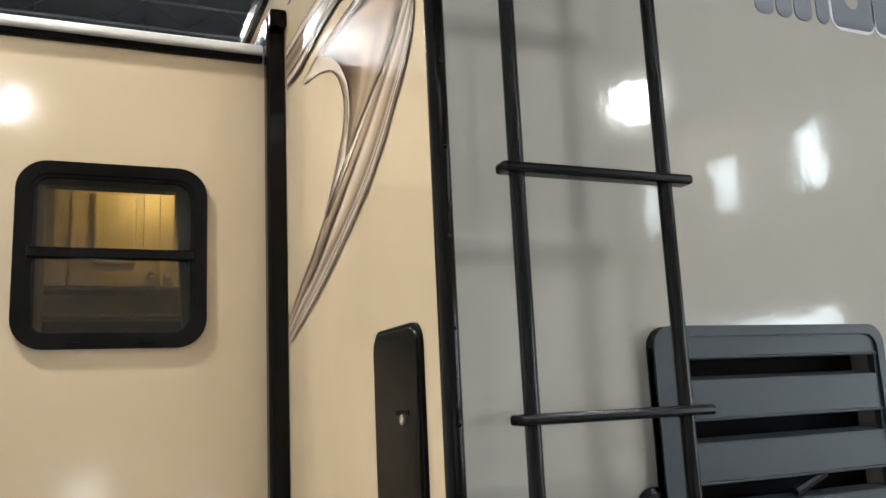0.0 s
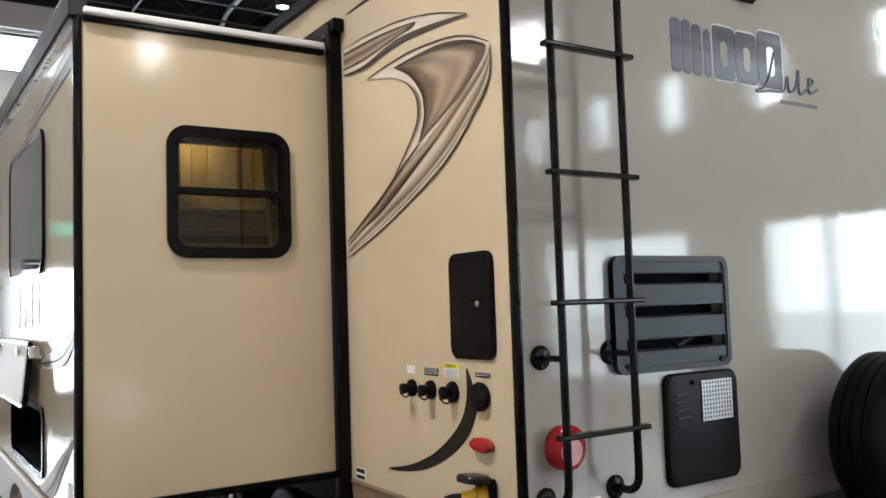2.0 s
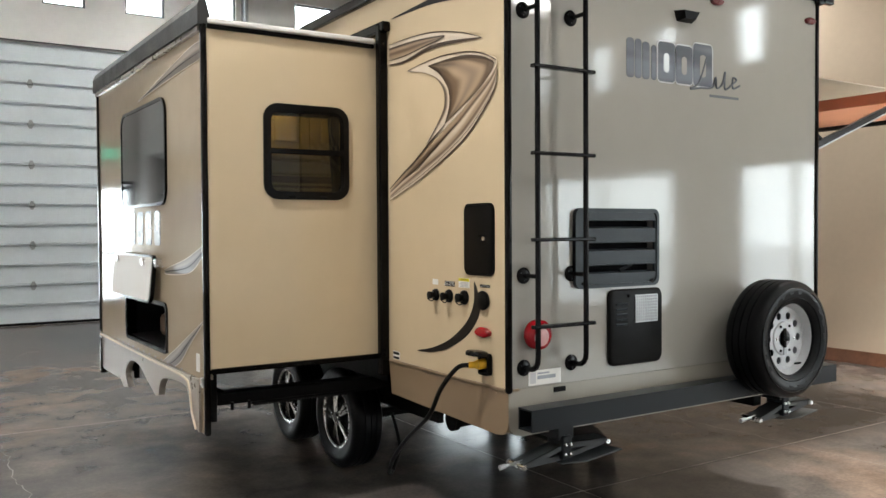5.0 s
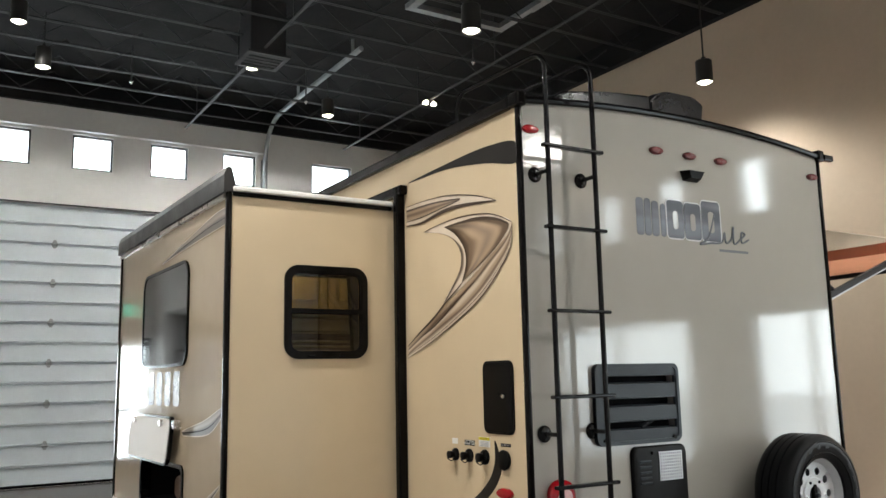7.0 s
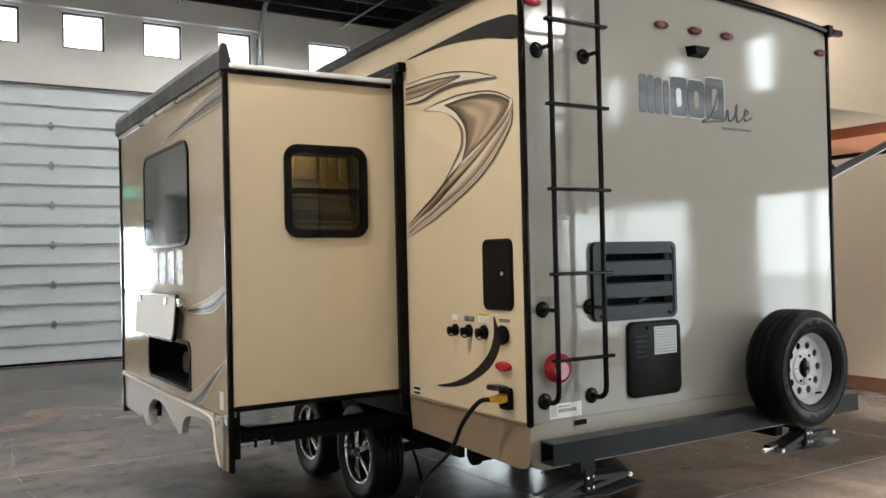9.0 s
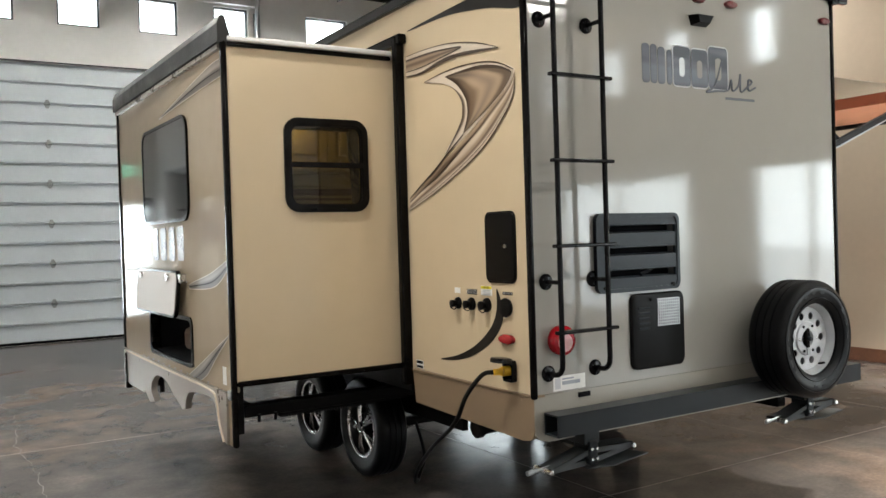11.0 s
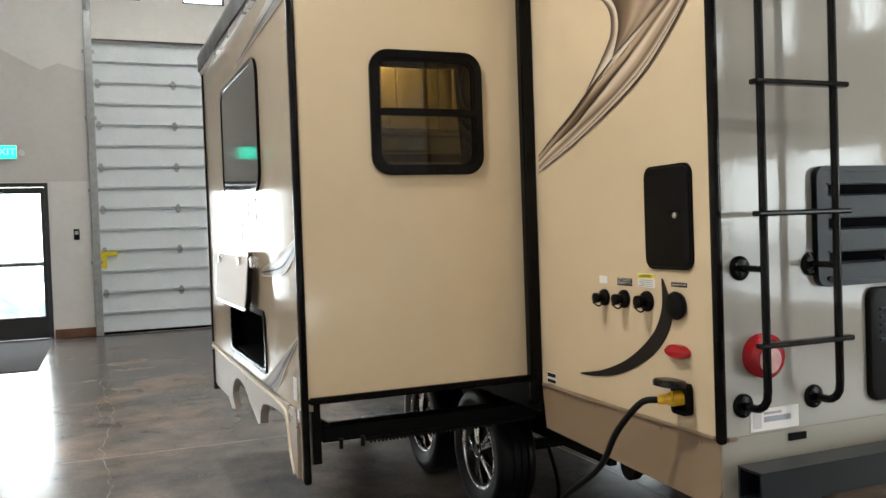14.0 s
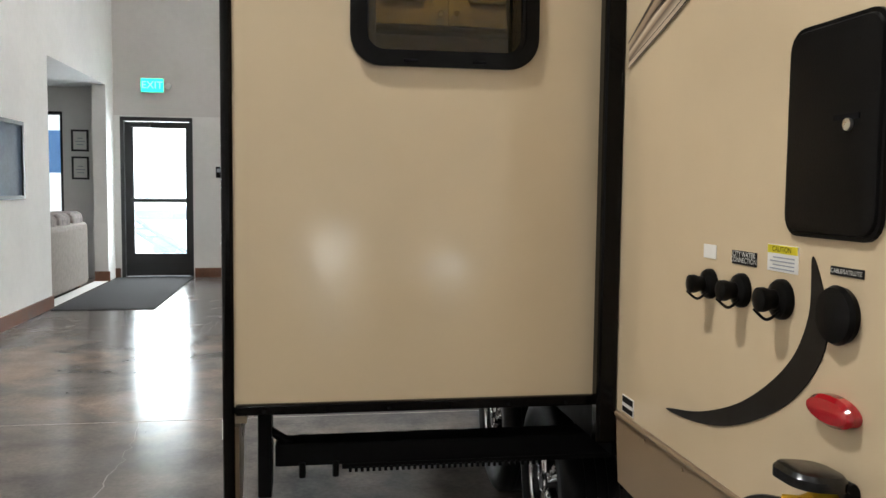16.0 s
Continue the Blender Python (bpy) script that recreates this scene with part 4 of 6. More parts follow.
def alloy_wheel(y):
    """Black wheel with a polished lip and five split, machined spokes, on the axle."""
    m = Matrix.Translation((0.135, y, 0.342)) @ Matrix.Rotation(radians(-90), 4, "Y")
    w = part("axle_wheel", tyre_mesh(m, 0.342, 0.215, 0.205), "rubber", P, "road tyre on a black five-spoke rim with machined edges", True)
    part("rim_barrel", lathe(bmesh.new(), [(0.2, 0.082), (0.19, 0.07), (0.182, 0.02), (0.182, -0.08), (0.197, -0.09), (0.19, -0.02), (0.196, 0.06)], m, 40, True), "dark_alloy", w, smooth=True)
    part("rim_lip", lathe(bmesh.new(), [(0.193, 0.088), (0.198, 0.094), (0.208, 0.096), (0.214, 0.09), (0.206, 0.082), (0.196, 0.08)], m, 48, True), "alloy", w, smooth=True)
    part("rim_back", lathe(bmesh.new(), [(0.01, 0.0), (0.182, 0.0), (0.182, -0.02), (0.01, -0.02)], m, 40), "rim_black", w)
    at = lambda r, a, h: m @ Vector((r * math.cos(a), r * math.sin(a), h))
    for k in range(5):
        a = 2 * math.pi * k / 5 + 0.3
        for off in (-1, 1):
            bm = bmesh.new()
            rows = []
            for r, mid, half, h in ((0.035, 0.10, 0.28, 0.086), (0.08, 0.14, 0.085, 0.084), (0.13, 0.15, 0.062, 0.076), (0.198, 0.19, 0.075, 0.062)):
                rows.append([bm.verts.new(at(r, a + off * mid + s * half, hh)) for s, hh in ((-1, h - 0.03), (-1, h - 0.004), (-0.55, h), (0.55, h), (1, h - 0.004), (1, h - 0.03))])
            for p, q in zip(rows, rows[1:]):
                for i in range(5):
                    bm.faces.new((p[i], p[i + 1], q[i + 1], q[i]))
            sp_ = part("spoke", bm, "dark_alloy", w)
            for s in (-0.8, 0.8):
                eb = bmesh.new()
                tube(eb, [at(r, a + off * mid + s * half, h) for r, mid, half, h in ((0.04, 0.10, 0.26, 0.086), (0.08, 0.14, 0.085, 0.085), (0.13, 0.15, 0.062, 0.077), (0.196, 0.19, 0.075, 0.064))], 0.0056, 6)
                part("machined_edge", eb, "alloy", sp_)
    part("hub_cap", lathe(bmesh.new(), [(0.005, 0.104), (0.026, 0.104), (0.036, 0.094), (0.042, 0.05)], m, 24), "dark_alloy", w, smooth=True)
    part("hub_ring", lathe(bmesh.new(), [(0.03, 0.1), (0.034, 0.102), (0.038, 0.096)], m, 24, True), "alloy", w)


for y in (2.05, 2.94):
    alloy_wheel(y)
    part("axle", rod(bmesh.new(), (0.3, y, 0.335), (W - 0.3, y, 0.335), 0.035, 10), "under", P)
for y in (2.05, 2.94):
    m = Matrix.Translation((W - 0.16, y, 0.335)) @ Matrix.Rotation(radians(90), 4, "Y")
    part("axle_wheel", tyre_mesh(m, 0.335, 0.215, 0.195), "rubber", P, smooth=True)

# ---- slide-out
part("slide_floor", boxed(SX + 0.02, 0.02, SY0 + 0.01, SY1 - 0.01, SZ0 - 0.02, SZ0 + 0.02), "under", P)
wu0, wu1, wv0, wv1 = -0.755, -0.232, 1.815, 2.355
part("slide_end_wall", plated(slide_end, rect(SX + 0.002, -0.002, SZ0, SZ1), [rr(wu0 + 0.03, wu1 - 0.03, wv0 + 0.03, wv1 - 0.03, 0.06)], -0.05, 0.0), "tan", P, "smooth tan slide-out end wall")
part("slide_end_wall", boxed(sx(SY1) + 0.05, -0.002, SY1 - 0.05, SY1, SZ0, SZ1), "tan", P)
# Outer wall in the darkened copy of the end wall's tan.
part("slide_side_wall", plated(slide_out, rect(SY0 + 0.0505, SY1, SZ0 - 0.06, SZ1), [rr(2.03, 3.04, 0.9, 1.18, 0.05)], -0.05, 0.0), "slide_side", P, "glossy tan slide-out outer wall, shaded in its colour")
part("slide_roof", boxed(SX, -0.002, SY0, SY1, SZ1 - 0.01, SZ1 + 0.02), "paper", P)
part("slide_corner_trim", boxed(SX - 0.012, SX + 0.02, SY0 - 0.012, SY0 + 0.03, 0.53, SZ1 + 0.02, 0.013, 4), "trim", P, "black slide-out corner moulding", True)
part("slide_corner_trim", boxed(sx(SY1) - 0.012, sx(SY1) + 0.035, SY1 - 0.03, SY1 + 0.014, 0.5, SZ1 + 0.02, 0.008), "trim", P)
part("slide_top_trim", boxed(SX + 0.022, -0.06, SY0 - 0.016, SY0 + 0.02, SZ1 - 0.02, SZ1 + 0.006, 0.006), "trim", P)
part("slide_top_edge", boxed(SX + 0.022, -0.06, SY0 - 0.03, SY0 + 0.02, SZ1 + 0.006, SZ1 + 0.036, 0.008), "paper", P, "pale roof edge strip")
bt = part("slide_bottom_trim", boxed(SX + 0.022, -0.01, SY0 - 0.018, SY0 + 0.02, SZ0 - 0.022, SZ0 + 0.008, 0.006), "trim", P)
for k in range(6):
    x = SX + 0.1 + k * 0.17
    part("screw", rod(bmesh.new(), (x, SY0 - 0.018, SZ0 - 0.01), (x, SY0 - 0.022, SZ0 - 0.01), 0.006, 8), "tube", bt)
# flange on the side wall round the opening
part("slide_flange", boxed(-0.06, 0.0, SY0 - 0.074, SY0 - 0.022, SZ0 - 0.12, SZ1 + 0.12, 0.01), "trim", P, "black flange of the slide-out opening")
part("slide_flange", boxed(-0.055, 0.0, SY0 - 0.11, SY1 + 0.1, SZ1 + 0.07, SZ1 + 0.13, 0.01), "trim", P)
part("slide_flange", boxed(-0.055, 0.0, SY1 + 0.022, SY1 + 0.11, SZ0 - 0.12, SZ1 + 0.12, 0.01), "trim", P)
# topper roll over the outer edge
bm = bmesh.new()
prof = [(-0.03, 0.0), (-0.03, 0.1), (-0.012, 0.145), (0.012, 0.145), (0.05, 0.0)]
a = [bm.verts.new((sx(SY0) + x, SY0 - 0.012, SZ1 + z)) for x, z in prof]
b = [bm.verts.new((sx(SY1) + x, SY1 + 0.03, SZ1 + z)) for x, z in prof]
for i in range(len(prof)):
    j = (i + 1) % len(prof)
    bm.faces.new((a[i], a[j], b[j], b[i]))
bm.faces.new(a)
bm.faces.new(b[::-1])
tp = part("slide_topper", bm, "topper", P, "charcoal slide-out topper cover")
part("topper_rail", plated(slide_out, rect(SY0 + 0.03, SY1, SZ1 - 0.03, SZ1 - 0.004), [], 0.0, 0.02), "fender", tp)
# fender skirt with two wheel arches
ZB = SZ0 - 0.065
plate_far = [(3.92, ZB), (3.92, 0.56), (3.84, 0.545), (3.36, 0.545), (3.3, 0.62), (3.3, ZB)]
part("skirt_panel", plated(slide_out, plate_far, [], -0.03, 0.0), "fender", P, "silver lower slide-out panel")
arch_far = smooth_path([(2.99, 0.53), (3.08, 0.6), (3.03, 0.68), (2.88, 0.735), (2.66, 0.725), (2.48, 0.66), (2.26, 0.59)], 5)
arch_near = smooth_path([(2.2, 0.6), (2.17, 0.67), (2.08, 0.725), (1.86, 0.75), (1.64, 0.755), (1.56, 0.72), (1.52, 0.63), (1.46, 0.55)], 5)
outline = [(1.37, 0.53), (1.36, ZB), (3.34, ZB), (3.38, 0.74), (3.33, 0.6), (3.13, 0.51)] + arch_far + arch_near
fs = part("fender_skirt", plated(slide_out, outline, [], -0.03, 0.012), "fender", P, "silver fender skirt with two wheel arches")
for k in range(12):
    part("rivet", rod(bmesh.new(), slide_out(1.72 + k * 0.145, 0.832, 0.0), slide_out(1.72 + k * 0.145, 0.832, 0.004), 0.007, 8), "galv", fs)
for u in (SY0 + 0.045, SY1 - 0.03):
    part("end_clip", plated(slide_out, rect(u - 0.02, u + 0.02, 0.79, 0.84), [], 0.0, 0.016), "chrome", fs)
part("corner_panel", plated(slide_out, rect(SY0 + 0.03, 1.36, 0.53, ZB), [], -0.03, 0.0), "skirt", P, "tan lower corner panel")
part("fender_bead", tube(bmesh.new(), [slide_out(u, v, 0.014) for u, v in smooth_path([(3.9, 0.815), (3.3, 0.81), (2.4, 0.805), (1.66, 0.8), (1.53, 0.75), (1.49, 0.63), (1.42, 0.54)], 5)], 0.008, 6), "decal_pale", fs)
part("fender_bead", tube(bmesh.new(), [slide_out(u, v, 0.002) for u, v in ((1.6, 0.815), (1.29, 0.81))], 0.007, 6), "decal_pale", fs)
# slide mechanism
part("slide_rail", boxed(SX + 0.12, 0.4, 1.46, 1.56, 0.645, 0.715, 0.006), "under", P, "black slide-out drive rail")
rk = part("rack", boxed(SX + 0.32, 0.1, 1.465, 1.5, 0.63, 0.646), "under", P)
for k in range(34):
    x = SX + 0.34 + k * 0.018
    part("tooth", boxed(x, x + 0.009, 1.462, 1.5, 0.62, 0.635), "under", rk)
part("rail_bracket", boxed(SX + 0.07, SX + 0.11, 1.44, 1.58, 0.56, SZ0 - 0.01, 0.004), "under", P)
part("rail_brace", rod(bmesh.new(), (SX + 0.1, 1.5, 0.75), (SX + 0.165, 1.5, 0.705), 0.014, 8), "under", P)
part("slide_rail", boxed(SX + 0.1, 0.4, 3.4, 3.5, 0.62, 0.72, 0.006), "under", P)
part("rail_bracket", boxed(SX + 0.06, SX + 0.1, 3.36, 3.54, 0.58, SZ0 - 0.01, 0.004), "under", P)
part("bolt", rod(bmesh.new(), (SX + 0.1, 3.42, 0.52), (SX + 0.1, 3.42, 0.62), 0.02, 8), "under", P)
for x in (SX + 0.2, SX + 0.3):
    part("bolt", rod(bmesh.new(), (x, 1.45, 0.615), (x, 1.45, 0.66), 0.01, 8), "under", P)

# slide-out end window
wf = part("end_window", plated(slide_end, rr(wu0, wu1, wv0, wv1, 0.085, 7), [rr(wu0 + 0.036, wu1 - 0.036, wv0 + 0.036, wv1 - 0.036, 0.055, 7)], -0.01, 0.015), "trim", P, "black rounded sliding window with tinted glass")
part("sash_bar", boxed(wu0 + 0.034, wu1 - 0.034, SY0 - 0.017, SY0 + 0.012, 2.073, 2.104, 0.004), "trim", wf)
part("inner_frame", plated(slide_end, rr(wu0 + 0.035, wu1 - 0.035, wv0 + 0.035, wv1 - 0.035, 0.055, 7), [rr(wu0 + 0.046, wu1 - 0.046, wv0 + 0.046, wv1 - 0.046, 0.048, 7)], -0.014, 0.008), "trim", wf)
for z0, z1 in ((wv0 + 0.036, 2.075), (2.1, wv1 - 0.036)):
    part("pane", boxed(wu0 + 0.036, wu1 - 0.036, SY0 + 0.003, SY0 + 0.007, z0, z1), "tint", wf)
for u in (-0.59, -0.4):
    part("weep_cover", boxed(u - 0.02, u + 0.02, SY0 - 0.02, SY0 - 0.0145, wv0 + 0.012, wv0 + 0.02, 0.002), "slot", wf)
# what shows inside through the window
YC = SY0 + 1.35
cb = part("inner_cabinet", boxed(-1.02, 0.9, YC + 0.02, YC + 0.3, 2.17, 2.72, 0.01), "cabinet", P, "honey wood cupboards inside")
for k in range(5):
    x = -1.0 + k * 0.37
    d = part("inner_door", plated(lambda u, v, w: (u, YC + 0.02 - w, v), rr(x, x + 0.36, 2.19, 2.7, 0.012), [rr(x + 0.06, x + 0.3, 2.26, 2.64, 0.03)], 0.0, 0.022), "cabinet", cb)
    part("door_panel", boxed(x + 0.09, x + 0.27, YC - 0.01, YC + 0.018, 2.29, 2.61, 0.012), "cabinet", d)
    part("knob", rod(bmesh.new(), (x + (0.33 if k % 2 else 0.03), YC, 2.24), (x + (0.33 if k % 2 else 0.03), YC - 0.03, 2.24), 0.013, 10), "chrome", d)
part("inner_valance", boxed(-0.95, 0.88, YC + 0.06, YC + 0.14, 2.06, 2.16, 0.015), "blind", P)
bl = part("inner_shade", boxed(-0.9, 0.85, YC + 0.14, YC + 0.15, 1.55, 2.05), "bag", P)
for k in range(12):
    part("slat", boxed(-0.9, 0.85, YC + 0.112, YC + 0.14, 1.56 + k * 0.038, 1.58 + k * 0.038, 0.004, seg=1), "blind", bl)
part("inner_wall", boxed(-1.02, 0.9, YC + 0.2, YC + 0.22, 1.25, 2.17), "cabinet", P)
part("inner_reveal", plated(slide_end, rr(wu0 + 0.03, wu1 - 0.03, wv0 + 0.03, wv1 - 0.03, 0.06), [[(wu0 + 0.055, wv0 + 0.045), (wu1 - 0.06, wv0 + 0.045), (wu1 - 0.085, wv1 - 0.055), (wu0 + 0.055, wv1 - 0.055)]], -0.1, -0.052), "black", P)
part("curtain", boxed(wu0 + 0.05, wu0 + 0.075, SY0 + 0.06, SY0 + 0.12, 1.8, 2.4, 0.01), "blind", P)
lamp_data = bpy.data.lights.new("cabin_lamp", "POINT")
lamp_data.energy, lamp_data.color, lamp_data.shadow_soft_size = 8.0, (1.0, 0.9, 0.68), 0.04
new("cabin_lamp", lamp_data).location = (-0.3, YC - 0.22, 2.62)

# slide-out side window, hatch and flap
sw = part("side_window", plated(slide_out, rr(1.98, 3.1, 1.81, 2.455, 0.1, 6), [], 0.0, 0.012), "dark_glass", P, "dark frameless privacy window")
part("window_seal", plated(slide_out, rr(1.97, 3.11, 1.8, 2.465, 0.11, 6), [rr(1.99, 3.09, 1.82, 2.445, 0.09, 6)], 0.0, 0.016), "trim", sw)
ho = part("hatch_frame", plated(slide_out, rr(2.0, 3.07, 0.88, 1.2, 0.06), [rr(2.03, 3.04, 0.905, 1.175, 0.05)], -0.06, 0.01), "trim", P, "black frame of an open baggage hatch")
# Locker lined near-black, so its dim inside is in the colour.
part("locker", plated(slide_out, rect(2.0, 3.06, 0.89, 1.19), [], -0.6, -0.58), "slot", ho)
part("locker_floor", boxed(SX - 0.02, SX + 0.6, 2.0, 3.06, 0.89, 0.91), "slot", ho)
part("locker_wall", plated(slide_out, rect(1.99, 2.0, 0.89, 1.2), [], -0.6, -0.05), "slot", ho)
part("locker_wall", plated(slide_out, rect(3.06, 3.07, 0.89, 1.2), [], -0.6, -0.05), "slot", ho)
part("locker_top", plated(slide_out, rect(1.99, 3.07, 1.19, 1.2), [], -0.6, -0.05), "slot", ho)
part("locker_bag", boxed(SX + 0.12, SX + 0.4, 2.3, 2.8, 0.91, 1.07, 0.04), "bag", ho)
flap_on = lambda u, v, d: (sx(u) - 0.03 - d - 0.09 * (1.46 - v), u, v)
fl = part("hatch_door", plated(flap_on, rr(2.15, 3.18, 1.205, 1.475, 0.05), [], 0.0, 0.025), "hatch_white", P, "white inside of a raised hatch door")
part("door_edge", plated(flap_on, rr(2.135, 3.195, 1.19, 1.49, 0.06), [rr(2.16, 3.17, 1.215, 1.465, 0.05)], -0.004, 0.02), "trim", fl)
for y in (2.32, 3.02):
    part("latch", rod(bmesh.new(), slide_out(y, 1.445, 0.05), slide_out(y, 1.445, 0.075), 0.022, 12), "chrome", fl)
part("door_stay", boxed(sx(2.1) - 0.05, sx(2.1), 2.09, 2.14, 1.41, 1.47, 0.008), "chrome", P)


def decal(name, on, pts, d, material, parent, n=6, closed_smooth=True):
    loop = smooth_path(pts, n, True) if closed_smooth else pts
    return part(name, plated(on, loop, [], 0.0, d), material, parent)


# slide-out outer graphics
for hi, lo in (([(2.63, 2.512), (2.11, 2.583), (1.53, 2.655), (1.3, 2.664)], [(2.63, 2.508), (2.2, 2.533), (1.74, 2.553), (1.3, 2.567)]),
               ([(2.05, 1.402), (1.92, 1.426), (1.6, 1.48), (1.3, 1.557)], [(2.05, 1.396), (1.99, 1.377), (1.535, 1.404), (1.3, 1.5)]),
               ([(2.12, 0.828), (1.85, 0.93), (1.6, 1.03), (1.3, 1.15)], [(1.86, 0.828), (1.72, 0.88), (1.55, 0.99), (1.3, 1.14)])):
    g = ribbon("slide_graphic", slide_out, hi, lo, 0.003, "print_grey", P)
    stroke("print_line", slide_out, hi, 0.003, 0.005, 0.0045, "decal_pale", g)
    stroke("print_line", slide_out, lo, 0.003, 0.006, 0.0045, "decal_pale", g)
    stroke("print_line", slide_out, [((a[0] * 0.4 + b[0] * 0.6), (a[1] * 0.4 + b[1] * 0.6)) for a, b in zip(hi, lo)], 0.002, 0.006, 0.0045, "ink", g)
for k in range(4):
    decal("emblem_block", slide_out, rr(2.14 + k * 0.21, 2.28 + k * 0.21, 1.55, 1.77, 0.03), 0.003, "logo_slate", P, closed_smooth=False)
part("info_sticker", plated(slide_out, rect(1.38, 1.44, 0.86, 0.96), [], 0, 0.002), "paper", P)

# ---- side wall graphics
decal("roof_swoosh", side, [(1.14, 2.885), (0.69, 2.87), (0.3, 2.815), (0.03, 2.755), (0.03, 2.865), (0.25, 2.9), (0.55, 2.905)], 0.003, "decal_dark", P)
SW_TOP = [(1.16, 2.735), (0.94, 2.733), (0.68, 2.714), (0.44, 2.669), (0.29, 2.625), (0.206, 2.596)]
SW_LOW = [(1.16, 2.618), (0.98, 2.606), (0.767, 2.629), (0.6, 2.633), (0.386, 2.615), (0.206, 2.594)]
g = ribbon("upper_swoosh", side, SW_TOP, SW_LOW, 0.003, "decal_pale", P)
ribbon("swoosh_core", side, [(1.16, 2.711), (0.852, 2.701), (0.568, 2.672)], [(1.16, 2.648), (0.967, 2.645), (0.766, 2.655), (0.568, 2.664)], 0.005, "print_swoosh", g)
stroke("print_line", side, [(1.16, 2.713), (0.852, 2.703), (0.566, 2.673), (0.6, 2.662), (0.766, 2.652), (0.967, 2.64), (1.16, 2.643)], 0.005, 0.008, 0.0055, "decal_line", g)
stroke("print_line", side, SW_TOP, 0.003, 0.006, 0.0055, "decal_line", g)
stroke("print_line", side, SW_LOW, 0.005, 0.022, 0.0055, "decal_line", g)
BL_TOP = [(0.948, 2.547), (0.77, 2.563), (0.562, 2.567), (0.333, 2.547), (0.193, 2.512), (0.084, 2.463)]
BL_IN = [(0.948, 2.545), (0.772, 2.511), (0.648, 2.465), (0.57, 2.394), (0.553, 2.327), (0.586, 2.255), (0.75, 2.105)]
g = decal("blade", side, BL_TOP + [(0.14, 2.39), (0.309, 2.3), (0.499, 2.205)] + BL_IN[:0:-1], 0.003, "decal_pale", P, 5)
CO_IN = [(0.717, 2.538), (0.606, 2.481), (0.53, 2.409), (0.503, 2.352), (0.506, 2.288), (0.548, 2.205)]
ribbon("blade_core", side, CO_IN, [(0.717, 2.538), (0.524, 2.535), (0.353, 2.526), (0.194, 2.492), (0.1, 2.452), (0.174, 2.377), (0.309, 2.305), (0.441, 2.249), (0.548, 2.203)], 0.005, "print_blade", g, 60, 14)
stroke("print_line", side, BL_TOP, 0.004, 0.007, 0.0055, "decal_line", g)
stroke("print_line", side, CO_IN, 0.003, 0.007, 0.0055, "decal_line", g)
stroke("print_line", side, [(0.717, 2.538), (0.524, 2.536), (0.353, 2.527), (0.194, 2.493), (0.1, 2.452)], 0.005, 0.018, 0.0055, "decal_line", g)
ribbon("blade_shadow", side, BL_IN, [(0.9, 2.54), (0.745, 2.505), (0.63, 2.46), (0.54, 2.394), (0.522, 2.327), (0.55, 2.255), (0.7, 2.13)], 0.0045, "print_edge", g)
TL_TOP = [(0.078, 2.455), (0.12, 2.4), (0.309, 2.3), (0.51, 2.19), (0.84, 2.035), (1.16, 1.88)]
TL_LOW = [(0.078, 2.44), (0.09, 2.345), (0.172, 2.25), (0.39, 2.095), (0.79, 1.93), (1.16, 1.815)]
g = ribbon("tail_blade", side, TL_TOP, TL_LOW, 0.003, "print_tail", P, 60, 12)
stroke("print_line", side, TL_LOW, 0.003, 0.006, 0.0055, "decal_line", g)
stroke("print_line", side, [(0.1, 2.33), (0.19, 2.252), (0.4, 2.112), (0.79, 1.947), (1.16, 1.83)], 0.002, 0.004, 0.0055, "decal_line", g)
stroke("print_line", side, [(0.55, 2.2), (0.72, 2.11), (0.86, 2.03), (1.0, 1.965), (1.16, 1.885)], 0.006, 0.014, 0.0055, "decal_line", g)
stroke("print_line", side, [(0.42, 2.2), (0.6, 2.11), (0.84, 1.99), (1.02, 1.925)], 0.002, 0.012, 0.0055, "decal_line", g)
decal("crescent", side, [(0.86, 0.955), (0.7, 0.965), (0.52, 1.01), (0.33, 1.11), (0.235, 1.24), (0.285, 1.375), (0.29, 1.27), (0.35, 1.17), (0.5, 1.065), (0.68, 0.995)], 0.003, "decal_dark", P)

# ---- side wall fittings
for y in (0.1, 0.32, 0.54, 0.76, 0.98):
    part("screw", rod(bmesh.new(), (-0.002, y, Z0 - 0.03), (-0.006, y, Z0 - 0.03), 0.005, 8), "skirt", P)
h = part("side_hatch", dome(side, rr(0.115, 0.362, 1.415, 1.765, 0.035), 0.0, 0.014, 0.06), "black", P, "black plastic baggage hatch with a chrome lock", True)
part("hatch_rim", plated(side, rr(0.108, 0.369, 1.408, 1.772, 0.04), [rr(0.12, 0.357, 1.42, 1.76, 0.033)], 0.0, 0.008), "black", h)
part("lock", rod(bmesh.new(), (-0.012, 0.185, 1.595), (-0.02, 0.185, 1.595), 0.01, 16), "chrome", h)
# Dark strip painted as the shade of a finger recess.
part("lock_recess", plated(side, rect(0.16, 0.225, 1.603, 1.612), [], 0.012, 0.016), "slot", h)


